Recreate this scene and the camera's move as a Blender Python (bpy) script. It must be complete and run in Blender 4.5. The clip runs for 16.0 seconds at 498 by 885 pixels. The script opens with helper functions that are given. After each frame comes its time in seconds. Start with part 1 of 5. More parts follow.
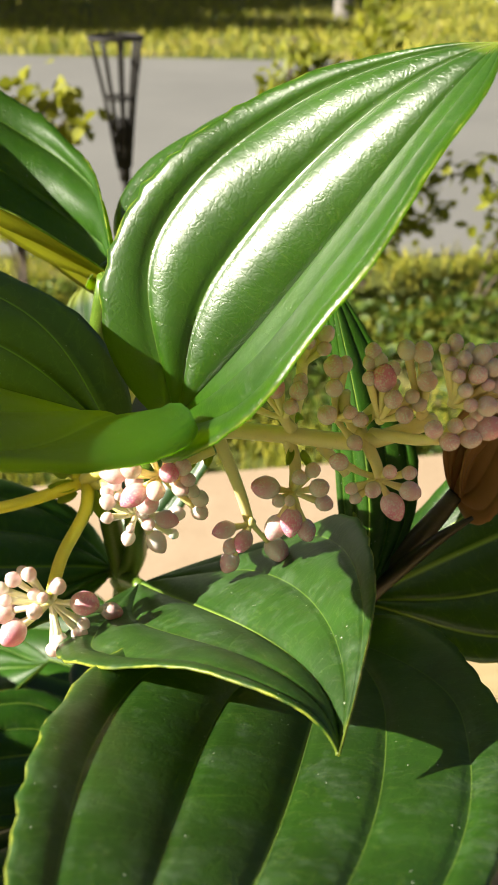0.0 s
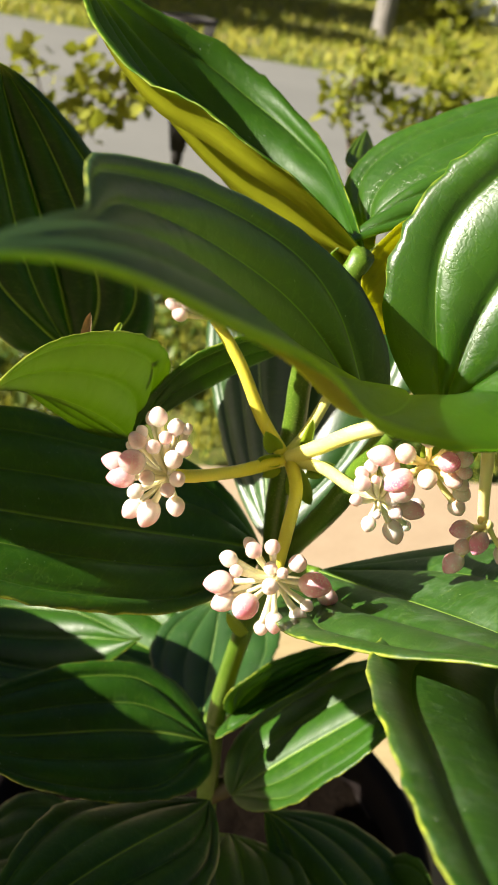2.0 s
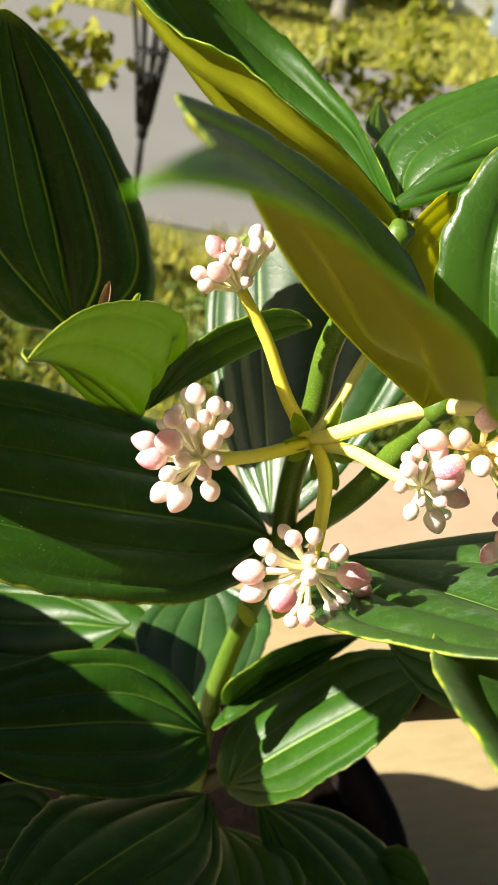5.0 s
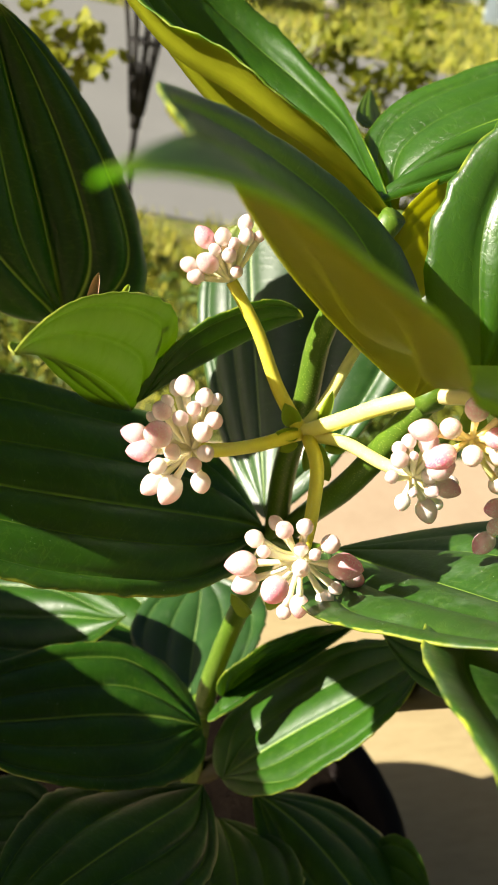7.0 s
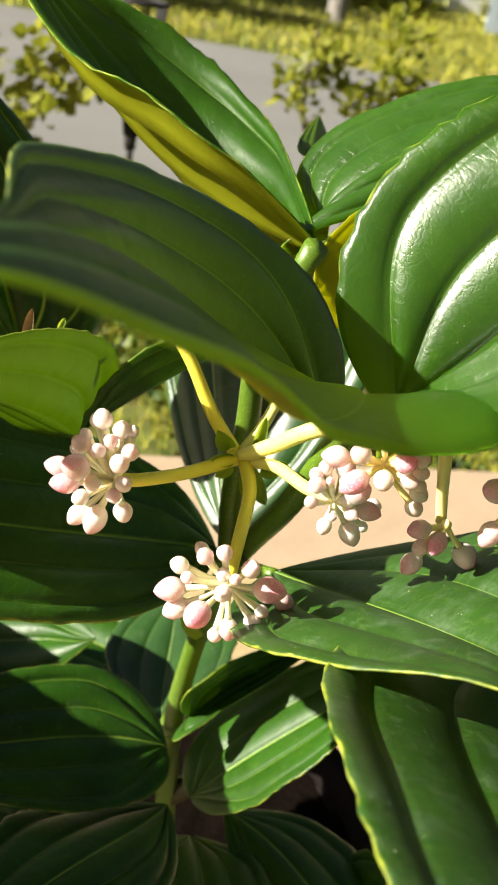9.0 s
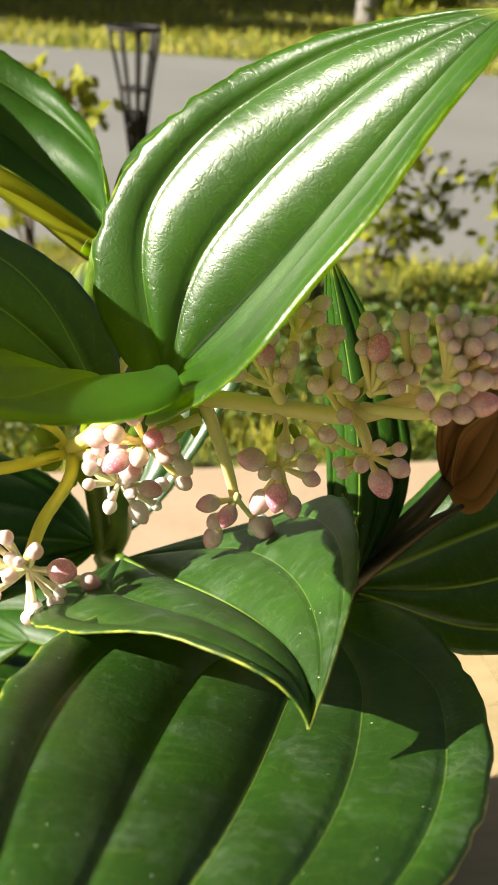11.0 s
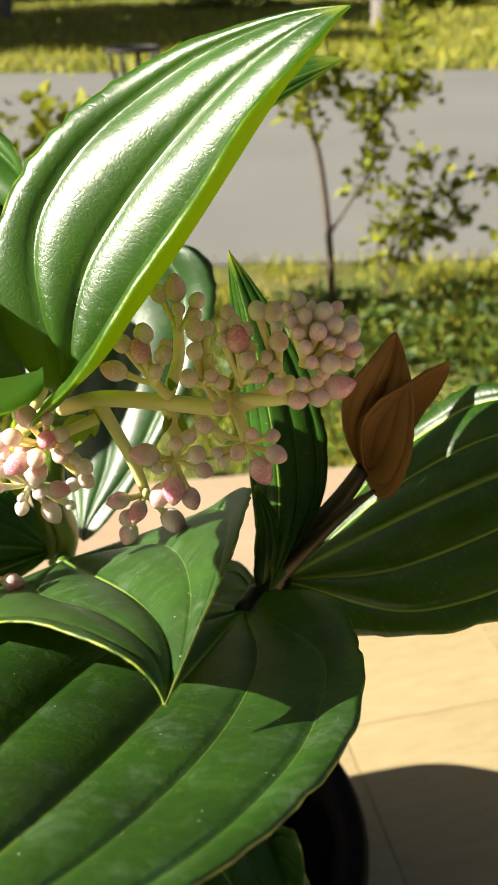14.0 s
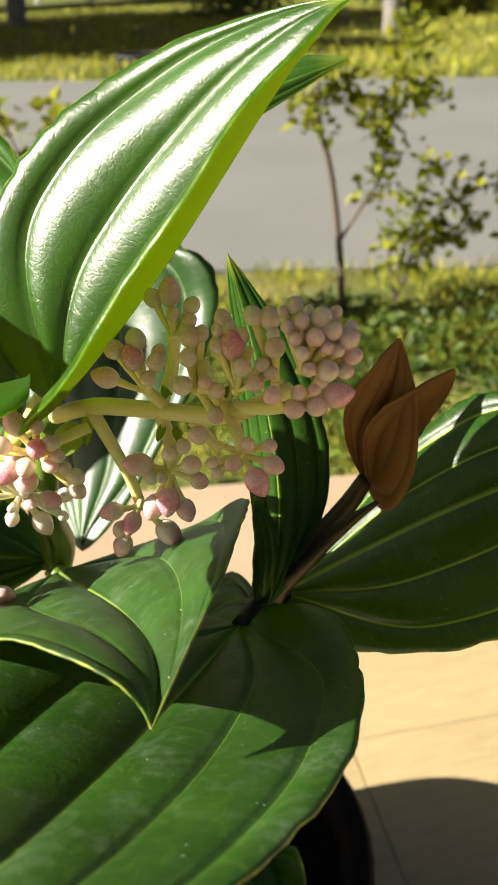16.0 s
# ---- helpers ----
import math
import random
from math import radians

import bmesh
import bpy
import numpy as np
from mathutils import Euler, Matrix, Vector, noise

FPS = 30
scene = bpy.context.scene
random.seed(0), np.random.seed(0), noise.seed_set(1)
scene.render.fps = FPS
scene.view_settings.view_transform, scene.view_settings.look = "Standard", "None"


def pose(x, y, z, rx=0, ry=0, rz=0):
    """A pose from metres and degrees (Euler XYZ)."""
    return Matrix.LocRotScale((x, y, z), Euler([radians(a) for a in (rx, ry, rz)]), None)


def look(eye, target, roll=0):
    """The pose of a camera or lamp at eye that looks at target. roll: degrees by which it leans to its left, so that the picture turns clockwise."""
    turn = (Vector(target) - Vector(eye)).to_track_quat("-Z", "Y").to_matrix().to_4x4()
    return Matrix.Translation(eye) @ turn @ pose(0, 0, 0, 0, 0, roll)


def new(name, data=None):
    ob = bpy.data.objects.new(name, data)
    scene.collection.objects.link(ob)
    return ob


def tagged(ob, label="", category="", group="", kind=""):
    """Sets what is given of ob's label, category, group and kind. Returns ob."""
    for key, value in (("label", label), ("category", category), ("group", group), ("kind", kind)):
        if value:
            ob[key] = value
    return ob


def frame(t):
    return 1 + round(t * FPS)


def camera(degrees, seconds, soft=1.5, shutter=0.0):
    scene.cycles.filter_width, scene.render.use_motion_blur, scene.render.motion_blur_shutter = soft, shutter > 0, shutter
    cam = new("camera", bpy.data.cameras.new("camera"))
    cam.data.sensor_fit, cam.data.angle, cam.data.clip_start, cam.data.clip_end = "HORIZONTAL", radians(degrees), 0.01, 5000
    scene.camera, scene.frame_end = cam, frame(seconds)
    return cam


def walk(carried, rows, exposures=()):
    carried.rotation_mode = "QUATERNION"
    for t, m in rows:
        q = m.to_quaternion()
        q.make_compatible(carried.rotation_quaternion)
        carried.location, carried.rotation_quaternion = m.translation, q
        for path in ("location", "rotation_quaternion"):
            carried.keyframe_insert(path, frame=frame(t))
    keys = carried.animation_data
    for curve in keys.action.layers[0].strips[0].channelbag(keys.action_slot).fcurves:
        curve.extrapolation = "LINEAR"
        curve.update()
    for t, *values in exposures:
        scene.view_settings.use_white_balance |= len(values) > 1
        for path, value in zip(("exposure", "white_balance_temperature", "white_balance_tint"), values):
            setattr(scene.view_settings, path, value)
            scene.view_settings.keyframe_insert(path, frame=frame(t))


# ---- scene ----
cam = camera(30.5, 16.0)
PATH = [
    (0, (0.039, 0.023, 1.077), (0.008, 1.771, 0.104), -0.4),
    (0.5, (0.022, 0.02, 1.078), (-0.006, 1.769, 0.108), 0.6),
    (1, (-0.012, 0.022, 1.075), (-0.03, 1.77, 0.103), 2.8),
    (1.5, (-0.048, 0.026, 1.068), (-0.046, 1.773, 0.093), 5.5),
    (2, (-0.092, 0.029, 1.052), (-0.057, 1.781, 0.089), 8.8),
    (2.5, (-0.117, 0.046, 1.036), (-0.024, 1.783, 0.05), 10.8),
    (3, (-0.13, 0.049, 1.035), (-0.005, 1.776, 0.033), 11.4),
    (3.5, (-0.127, 0.053, 1.035), (0.019, 1.782, 0.042), 11.5),
    (3.7, (-0.126, 0.049, 1.034), (0.015, 1.794, 0.067), 11.4),
    (6, (-0.131, 0.052, 1.033), (0.028, 1.783, 0.043), 11.9),
    (6.5, (-0.129, 0.052, 1.033), (0.03, 1.783, 0.044), 11.7),
    (7, (-0.126, 0.052, 1.033), (0.034, 1.779, 0.037), 11.4),
    (7.5, (-0.115, 0.046, 1.042), (0.037, 1.778, 0.053), 10.9),
    (8, (-0.096, 0.046, 1.046), (0.039, 1.782, 0.061), 9.9),
    (8.2, (-0.094, 0.047, 1.048), (0.04, 1.783, 0.064), 9.7),
    (10.3, (-0.015, 0.035, 1.053), (0.045, 1.785, 0.087), 7.5),
    (10.5, (0.009, 0.029, 1.058), (0.027, 1.779, 0.09), 5.4),
    (11, (0.045, 0.025, 1.06), (0.012, 1.775, 0.093), 2.4),
    (11.5, (0.058, 0.016, 1.06), (-0.009, 1.77, 0.1), 1.1),
    (12, (0.081, 0.016, 1.061), (-0.002, 1.771, 0.105), -0.4),
    (12.5, (0.097, 0.012, 1.06), (-0.006, 1.766, 0.105), -1.5),
    (13, (0.097, 0.009, 1.06), (-0.018, 1.766, 0.112), -1.5),
    (13.5, (0.105, 0.009, 1.061), (-0.02, 1.768, 0.116), -1.9),
    (14, (0.113, 0.012, 1.06), (-0.014, 1.769, 0.113), -2.2),
    (14.5, (0.11, 0.015, 1.059), (-0.012, 1.773, 0.114), -1.9),
    (15, (0.126, 0.02, 1.064), (-0.01, 1.78, 0.123), -2.9),
    (15.5, (0.124, 0.021, 1.063), (-0.022, 1.786, 0.133), -2.2),
    (16, (0.118, 0.026, 1.054), (-0.032, 1.788, 0.121), -2.3),
]
walk(cam, [(t, look(eye, target, roll)) for t, eye, target, roll in PATH])

cam.data.dof.use_dof = True
cam.data.dof.focus_distance = 0.40
cam.data.dof.aperture_fstop = 21.0

# ---- world, sun, exposure ----
SUN = Vector((-0.829, -0.191, 0.5255)).normalized()
world = bpy.data.worlds.new("sky")
scene.world = world
world.use_nodes = True
wn = world.node_tree
sky = wn.nodes.new("ShaderNodeTexSky")
sky.sky_type = "NISHITA"
sky.sun_disc = False
sky.dust_density = 3.0
sky.ozone_density = 0.5
sky.sun_elevation = math.asin(SUN.z)
sky.sun_rotation = math.atan2(SUN.x, SUN.y)
wn.links.new(sky.outputs[0], wn.nodes["Background"].inputs[0])
wn.nodes["Background"].inputs[1].default_value = 0.018
sun = new("sun", bpy.data.lights.new("sun", "SUN"))
sun.data.energy = 5.0
sun.data.angle = radians(0.53)
sun.data.color = (1.0, 0.925, 0.78)
sun.matrix_world = look(SUN * 10, (0, 0, 0))
scene.view_settings.exposure = 1.54


# ---- materials ----
class Mat:
    """A node material with short calls for its nodes."""

    def __init__(self, name, rough=0.5, spec=0.5, metal=0.0):
        self.m = bpy.data.materials.new(name)
        self.m.use_nodes = True
        self.t = self.m.node_tree
        self.b = self.t.nodes["Principled BSDF"]
        self.out = self.t.nodes["Material Output"]
        self.b.inputs["Roughness"].default_value = rough
        self.b.inputs["Specular IOR Level"].default_value = spec
        self.b.inputs["Metallic"].default_value = metal

    def node(self, kind, **sets):
        n = self.t.nodes.new(kind)
        for key, value in sets.items():
            if key in ("operation", "blend_type", "data_type", "feature", "distance"):
                exec_set(n, key, value)
            else:
                n.inputs[key.replace("_", " ")].default_value = value
        return n

    def link(self, a, b):
        self.t.links.new(a, b)

    def coords(self, which="Object"):
        return self.t.nodes.new("ShaderNodeTexCoord").outputs[which]

    def noise(self, scale, detail=4.0, rough=0.55, vec=None, stretch=None, distort=0.0):
        n = self.node("ShaderNodeTexNoise", Scale=scale, Detail=detail, Roughness=rough, Distortion=distort)
        v = vec or self.coords()
        if stretch:
            mp = self.node("ShaderNodeMapping", Scale=stretch)
            self.link(v, mp.inputs[0])
            v = mp.outputs[0]
        self.link(v, n.inputs["Vector"])
        return n.outputs[0]

    def math(self, op, a, b=None, clamp=False):
        n = self.t.nodes.new("ShaderNodeMath")
        n.operation = op
        n.use_clamp = clamp
        for i, v in enumerate((a, b)):
            if v is None:
                continue
            if isinstance(v, (int, float)):
                n.inputs[i].default_value = v
            else:
                self.link(v, n.inputs[i])
        return n.outputs[0]

    def ramp(self, fac, stops):
        n = self.t.nodes.new("ShaderNodeValToRGB")
        e = n.color_ramp.elements
        while len(e) < len(stops):
            e.new(0.5)
        for k, (pos, col) in zip(e, stops):
            k.position = pos
            k.color = (*col, 1) if len(col) == 3 else col
        self.link(fac, n.inputs[0])
        return n.outputs[0]

    def mix(self, fac, a, b, blend="MIX"):
        n = self.t.nodes.new("ShaderNodeMix")
        n.data_type = "RGBA"
        n.blend_type = blend
        for i, v in ((0, fac), (6, a), (7, b)):
            if isinstance(v, (int, float)):
                n.inputs[i].default_value = v
            elif isinstance(v, tuple):
                n.inputs[i].default_value = (*v, 1)
            else:
                self.link(v, n.inputs[i])
        return n.outputs[2]

    def color(self, v):
        if isinstance(v, tuple):
            self.b.inputs["Base Color"].default_value = (*v, 1)
        else:
            self.link(v, self.b.inputs["Base Color"])

    def rough(self, v):
        self.link(v, self.b.inputs["Roughness"])

    def bump(self, height, strength=0.3, dist=0.001):
        n = self.node("ShaderNodeBump", Strength=strength, Distance=dist)
        self.link(height, n.inputs["Height"])
        self.link(n.outputs[0], self.b.inputs["Normal"])
        return n.outputs[0]

    def translucent(self, col, amount, normal=None):
        tr = self.t.nodes.new("ShaderNodeBsdfTranslucent")
        if isinstance(col, tuple):
            tr.inputs[0].default_value = (*col, 1)
        else:
            self.link(col, tr.inputs[0])
        if normal:
            self.link(normal, tr.inputs[1])
        mx = self.t.nodes.new("ShaderNodeMixShader")
        if isinstance(amount, float):
            mx.inputs[0].default_value = amount
        else:
            self.link(amount, mx.inputs[0])
        self.link(self.b.outputs[0], mx.inputs[1])
        self.link(tr.outputs[0], mx.inputs[2])
        self.link(mx.outputs[0], self.out.inputs[0])


def exec_set(n, key, value):
    if key == "operation":
        n.operation = value
    elif key == "blend_type":
        n.blend_type = value
    elif key == "data_type":
        n.data_type = value
    elif key == "feature":
        n.feature = value
    elif key == "distance":
        n.distance = value


VEINS = (0.0, 0.40, 0.80)


def leaf_material(name, dark, light, vein, rim, rough, trans, trans_col, relief=0.35, dust=0.5, vein_w=0.02, spec=0.5, thin=0.0, glow_from=0.9, one_side=False, groove=1.5, side_vein=0.5, crackle=0.12, glow_base=0.14, lumps=0.9):
    """Waxy leaf blade: veins follow the blade's own run (UV), fine netted relief, dust specks, pale rim painted as if
    backlit.
    """
    m = Mat(name, rough, spec)
    uv = m.t.nodes.new("ShaderNodeUVMap").outputs[0]
    sep = m.t.nodes.new("ShaderNodeSeparateXYZ")
    m.link(uv, sep.inputs[0])
    u = sep.outputs[0]
    v = m.math("ABSOLUTE", sep.outputs[1])
    big = m.noise(22.0, 3, 0.6)
    mid = m.noise(140.0, 4, 0.6)
    base = m.mix(m.ramp(big, [(0.3, (0, 0, 0)), (0.7, (1, 1, 1))]), dark, light)
    base = m.mix(m.math("MULTIPLY", mid, 0.5), base, tuple(c * 0.55 for c in dark))
    # cross veins run from rib to rib
    mp = m.node("ShaderNodeMapping", Scale=(40.0, 4.0, 1.0))
    m.link(uv, mp.inputs[0])
    cross = m.node("ShaderNodeTexVoronoi", Scale=1.0, Randomness=0.9)
    cross.feature = "DISTANCE_TO_EDGE"
    wob = m.node("ShaderNodeTexNoise", Scale=5.0, Detail=3.0)
    m.link(mp.outputs[0], wob.inputs["Vector"])
    vadd = m.t.nodes.new("ShaderNodeVectorMath")
    vadd.operation = "MULTIPLY_ADD"
    m.link(wob.outputs["Color"], vadd.inputs[0])
    vadd.inputs[1].default_value = (0.5, 0.5, 0)
    m.link(mp.outputs[0], vadd.inputs[2])
    m.link(vadd.outputs[0], cross.inputs["Vector"])
    net = m.ramp(cross.outputs["Distance"], [(0.0, (1, 1, 1)), (0.032, (0, 0, 0))])
    base = m.mix(m.math("MULTIPLY", net, 0.07), base, vein)
    # main ribs
    rib = dip = None
    fan = m.math("SUBTRACT", 1.0, m.math("POWER", m.math("SUBTRACT", 1.0, m.math("DIVIDE", u, 0.3), clamp=True), 2.5))
    for k, at in enumerate(VEINS):
        d = m.math("ABSOLUTE", m.math("SUBTRACT", v, m.math("MULTIPLY", fan, at)))
        w = m.math("MULTIPLY", m.ramp(u, [(0.0, (1, 1, 1)), (0.25, (0.55, 0.55, 0.55)), (1.0, (0.4, 0.4, 0.4))]), vein_w * (1.3 if k == 0 else 0.6))
        one = m.math("SUBTRACT", 1.0, m.math("DIVIDE", d, w), clamp=True)
        one = m.math("MULTIPLY", one, 1.0 if k == 0 else side_vein)
        rib = one if rib is None else m.math("MAXIMUM", rib, one)
        low = m.math("POWER", m.math("SUBTRACT", 1.0, m.math("DIVIDE", d, 0.075 if k == 0 else 0.06), clamp=True), 2.0)
        dip = low if dip is None else m.math("MAXIMUM", dip, low)
    base = m.mix(rib, base, vein)
    # bright yellow-green rim and tip; the rim's colour includes the glow of a backlit edge
    edge = m.math("MULTIPLY", m.math("SUBTRACT", m.math("ADD", v, m.math("MULTIPLY", m.noise(110.0, 3), 0.05)), 1.016), 60.0, clamp=True)
    tip = m.math("MULTIPLY", m.math("SUBTRACT", u, 0.93), 14.0, clamp=True)
    edge = m.math("MAXIMUM", edge, m.math("MULTIPLY", tip, 0.8))
    base = m.mix(m.math("MULTIPLY", edge, m.ramp(m.noise(40.0, 3), [(0.3, (0.35, 0.35, 0.35)), (0.65, (1, 1, 1))])), base, rim)
    # dust: fine specks and dull water marks
    spk = m.node("ShaderNodeTexVoronoi", Scale=260.0, Randomness=1.0)
    m.link(m.coords(), spk.inputs["Vector"])
    pick = m.math("GREATER_THAN", m.noise(45.0, 2), 0.57)
    speck = m.math("MULTIPLY", m.math("LESS_THAN", spk.outputs["Distance"], 0.075), pick)
    base = m.mix(m.math("MULTIPLY", speck, dust), base, (0.62, 0.66, 0.55))
    stain = m.ramp(m.noise(75.0, 5, 0.7), [(0.56, (0, 0, 0)), (0.74, (1, 1, 1))])
    blot = m.math("MULTIPLY", m.ramp(m.noise(34.0, 4, 0.65), [(0.52, (0, 0, 0)), (0.68, (1, 1, 1))]), m.ramp(m.noise(260.0, 4, 0.7), [(0.35, (0.2, 0.2, 0.2)), (0.65, (1, 1, 1))]))
    base = m.mix(m.math("MULTIPLY", m.math("MAXIMUM", m.math("MULTIPLY", stain, 0.5), blot), 0.075 * dust), base, (0.30, 0.38, 0.28))
    m.color(base)
    m.rough(m.math("ADD", m.math("MULTIPLY", stain, 0.18), m.math("ADD", m.math("MULTIPLY", mid, 0.12), rough - 0.06)))
    # fine crackled relief of the skin
    warp = m.node("ShaderNodeTexNoise", Scale=190.0, Detail=2.0)
    m.link(m.coords(), warp.inputs["Vector"])
    wadd = m.t.nodes.new("ShaderNodeVectorMath")
    wadd.operation = "MULTIPLY_ADD"
    m.link(warp.outputs["Color"], wadd.inputs[0])
    wadd.inputs[1].default_value = (0.006, 0.006, 0.006)
    m.link(m.coords(), wadd.inputs[2])
    crack = m.node("ShaderNodeTexVoronoi", Scale=230.0, Randomness=1.0)
    crack.feature = "DISTANCE_TO_EDGE"
    m.link(wadd.outputs[0], crack.inputs["Vector"])
    cr = m.ramp(crack.outputs["Distance"], [(0.0, (0, 0, 0)), (0.22, (1, 1, 1))])
    h = m.math("ADD", m.math("MULTIPLY", cr, crackle), m.math("MULTIPLY", m.noise(900.0, 3), 0.22))
    h = m.math("SUBTRACT", h, m.math("MULTIPLY", net, 0.16))
    h = m.math("SUBTRACT", h, m.math("MULTIPLY", dip, groove))
    h = m.math("ADD", h, m.math("MULTIPLY", m.noise(90.0, 3), lumps))
    nrm = m.bump(h, relief, 0.0006)
    # extra translucency along the margin, at the base lobes and at the tip imitates sunlit strips
    lets = m.math("MAXIMUM", m.math("MULTIPLY", m.math("SUBTRACT", v, glow_from), 1.3 / (1.0 - glow_from), clamp=True), m.math("MULTIPLY", m.math("SUBTRACT", glow_base, u), 1.4 / glow_base, clamp=True))
    if one_side:
        lets = m.math("MULTIPLY", lets, m.math("MULTIPLY", sep.outputs[1], -5.0, clamp=True))
    lets = m.math("MAXIMUM", lets, tip)
    m.translucent(trans_col, m.math("ADD", m.math("MULTIPLY", lets, thin), trans), nrm)
    return m.m


leaf_top = leaf_material("leaf_top", (0.014, 0.052, 0.002), (0.028, 0.100, 0.004), (0.27, 0.40, 0.06), (0.40, 0.44, 0.04), 0.42, 0.04, (0.26, 0.68, 0.01), relief=0.45, dust=0.5, spec=0.30, thin=0.06, side_vein=0.45, vein_w=0.027)
# darker greens than leaf_top: the shade on two leaves is put into the colour
leaf_shaded = leaf_material("leaf_shaded", (0.009, 0.036, 0.002), (0.018, 0.066, 0.004), (0.42, 0.56, 0.08), (0.36, 0.40, 0.05), 0.36, 0.08, (0.30, 0.66, 0.01), relief=0.42, dust=0.4, spec=0.32, thin=0.0, side_vein=0.9, vein_w=0.05)
leaf_bright = leaf_material("leaf_bright", (0.018, 0.062, 0.003), (0.034, 0.104, 0.005), (0.20, 0.32, 0.03), (0.38, 0.42, 0.05), 0.325, 0.16, (0.40, 0.76, 0.01), relief=0.5, dust=0.35, spec=0.82, thin=0.3, side_vein=0.25, groove=1.3, crackle=0.13, lumps=0.5)
# one margin and the base are made to glow in place of direct sun
leaf_lobed = leaf_material("leaf_lobed", (0.010, 0.040, 0.005), (0.020, 0.072, 0.010), (0.26, 0.42, 0.05), (0.36, 0.40, 0.05), 0.42, 0.06, (0.40, 0.74, 0.02), relief=0.3, dust=0.4, spec=0.8, thin=0.6, glow_from=0.86, one_side=True, glow_base=0.34, side_vein=0.7, vein_w=0.03)
leaf_back = leaf_material("leaf_back", (0.012, 0.042, 0.008), (0.024, 0.078, 0.012), (0.24, 0.34, 0.10), (0.36, 0.40, 0.05), 0.36, 0.05, (0.30, 0.62, 0.01), relief=0.3, dust=0.4, spec=0.55)
leaf_near = leaf_material("leaf_near", (0.013, 0.046, 0.003), (0.027, 0.090, 0.006), (0.26, 0.40, 0.06), (0.42, 0.46, 0.04), 0.45, 0.03, (0.26, 0.68, 0.01), relief=0.5, dust=2.2, spec=0.62, thin=0.05, side_vein=0.3, vein_w=0.020)
leaf_mid = leaf_material("leaf_mid", (0.018, 0.064, 0.003), (0.034, 0.108, 0.005), (0.18, 0.30, 0.04), (0.36, 0.40, 0.05), 0.50, 0.16, (0.32, 0.70, 0.01), relief=0.5, dust=0.5, spec=0.26, thin=0.2, side_vein=0.4)
leaf_under = leaf_material("leaf_under", (0.28, 0.285, 0.010), (0.36, 0.365, 0.015), (0.34, 0.33, 0.03), (0.46, 0.47, 0.05), 0.55, 0.55, (0.78, 0.78, 0.03), relief=0.2, dust=0.1, vein_w=0.012, spec=0.15)
leaf_pale = leaf_material("leaf_pale", (0.045, 0.092, 0.006), (0.080, 0.150, 0.010), (0.20, 0.25, 0.04), (0.42, 0.44, 0.06), 0.45, 0.28, (0.46, 0.68, 0.02), relief=0.25, dust=0.2, vein_w=0.012, spec=0.4)
leaf_young = leaf_material("leaf_young", (0.25, 0.12, 0.036), (0.34, 0.18, 0.058), (0.26, 0.16, 0.045), (0.44, 0.28, 0.08), 0.50, 0.25, (0.60, 0.30, 0.08), relief=0.2, dust=0.1, vein_w=0.03, spec=0.3)


def stem_material(name, a, b, speck, amount, rough=0.42):
    m = Mat(name, rough)
    c = m.mix(m.noise(60.0, 4), a, b)
    vo = m.node("ShaderNodeTexVoronoi", Scale=800.0)
    m.link(m.coords(), vo.inputs["Vector"])
    c = m.mix(m.math("MULTIPLY", m.math("LESS_THAN", vo.outputs["Distance"], 0.22), amount), c, speck)
    m.color(c)
    m.b.inputs["Subsurface Weight"].default_value = 0.25
    m.b.inputs["Subsurface Radius"].default_value = (0.004, 0.004, 0.001)
    m.b.inputs["Subsurface Scale"].default_value = 0.6
    m.bump(m.noise(300.0, 3), 0.2, 0.0005)
    return m.m


stem_green = stem_material("stem_green", (0.050, 0.115, 0.006), (0.105, 0.18, 0.012), (0.42, 0.48, 0.14), 0.5)
stem_dark = stem_material("stem_dark", (0.020, 0.022, 0.008), (0.05, 0.04, 0.014), (0.12, 0.10, 0.05), 0.3, 0.6)
stem_brown = stem_material("stem_brown", (0.030, 0.022, 0.007), (0.055, 0.040, 0.012), (0.2, 0.15, 0.08), 0.2, 0.5)
stalk_yellow = stem_material("stalk_yellow", (0.74, 0.64, 0.04), (0.80, 0.72, 0.10), (0.85, 0.82, 0.45), 0.35)
stalk_cream = stem_material("stalk_cream", (0.92, 0.74, 0.26), (0.94, 0.82, 0.40), (0.6, 0.4, 0.3), 0.2)
stalk_white = stem_material("stalk_white", (0.86, 0.80, 0.52), (0.90, 0.85, 0.64), (0.85, 0.8, 0.6), 0.2)
stalk_pale = stem_material("stalk_pale", (0.82, 0.74, 0.16), (0.86, 0.80, 0.30), (0.90, 0.88, 0.6), 0.3)


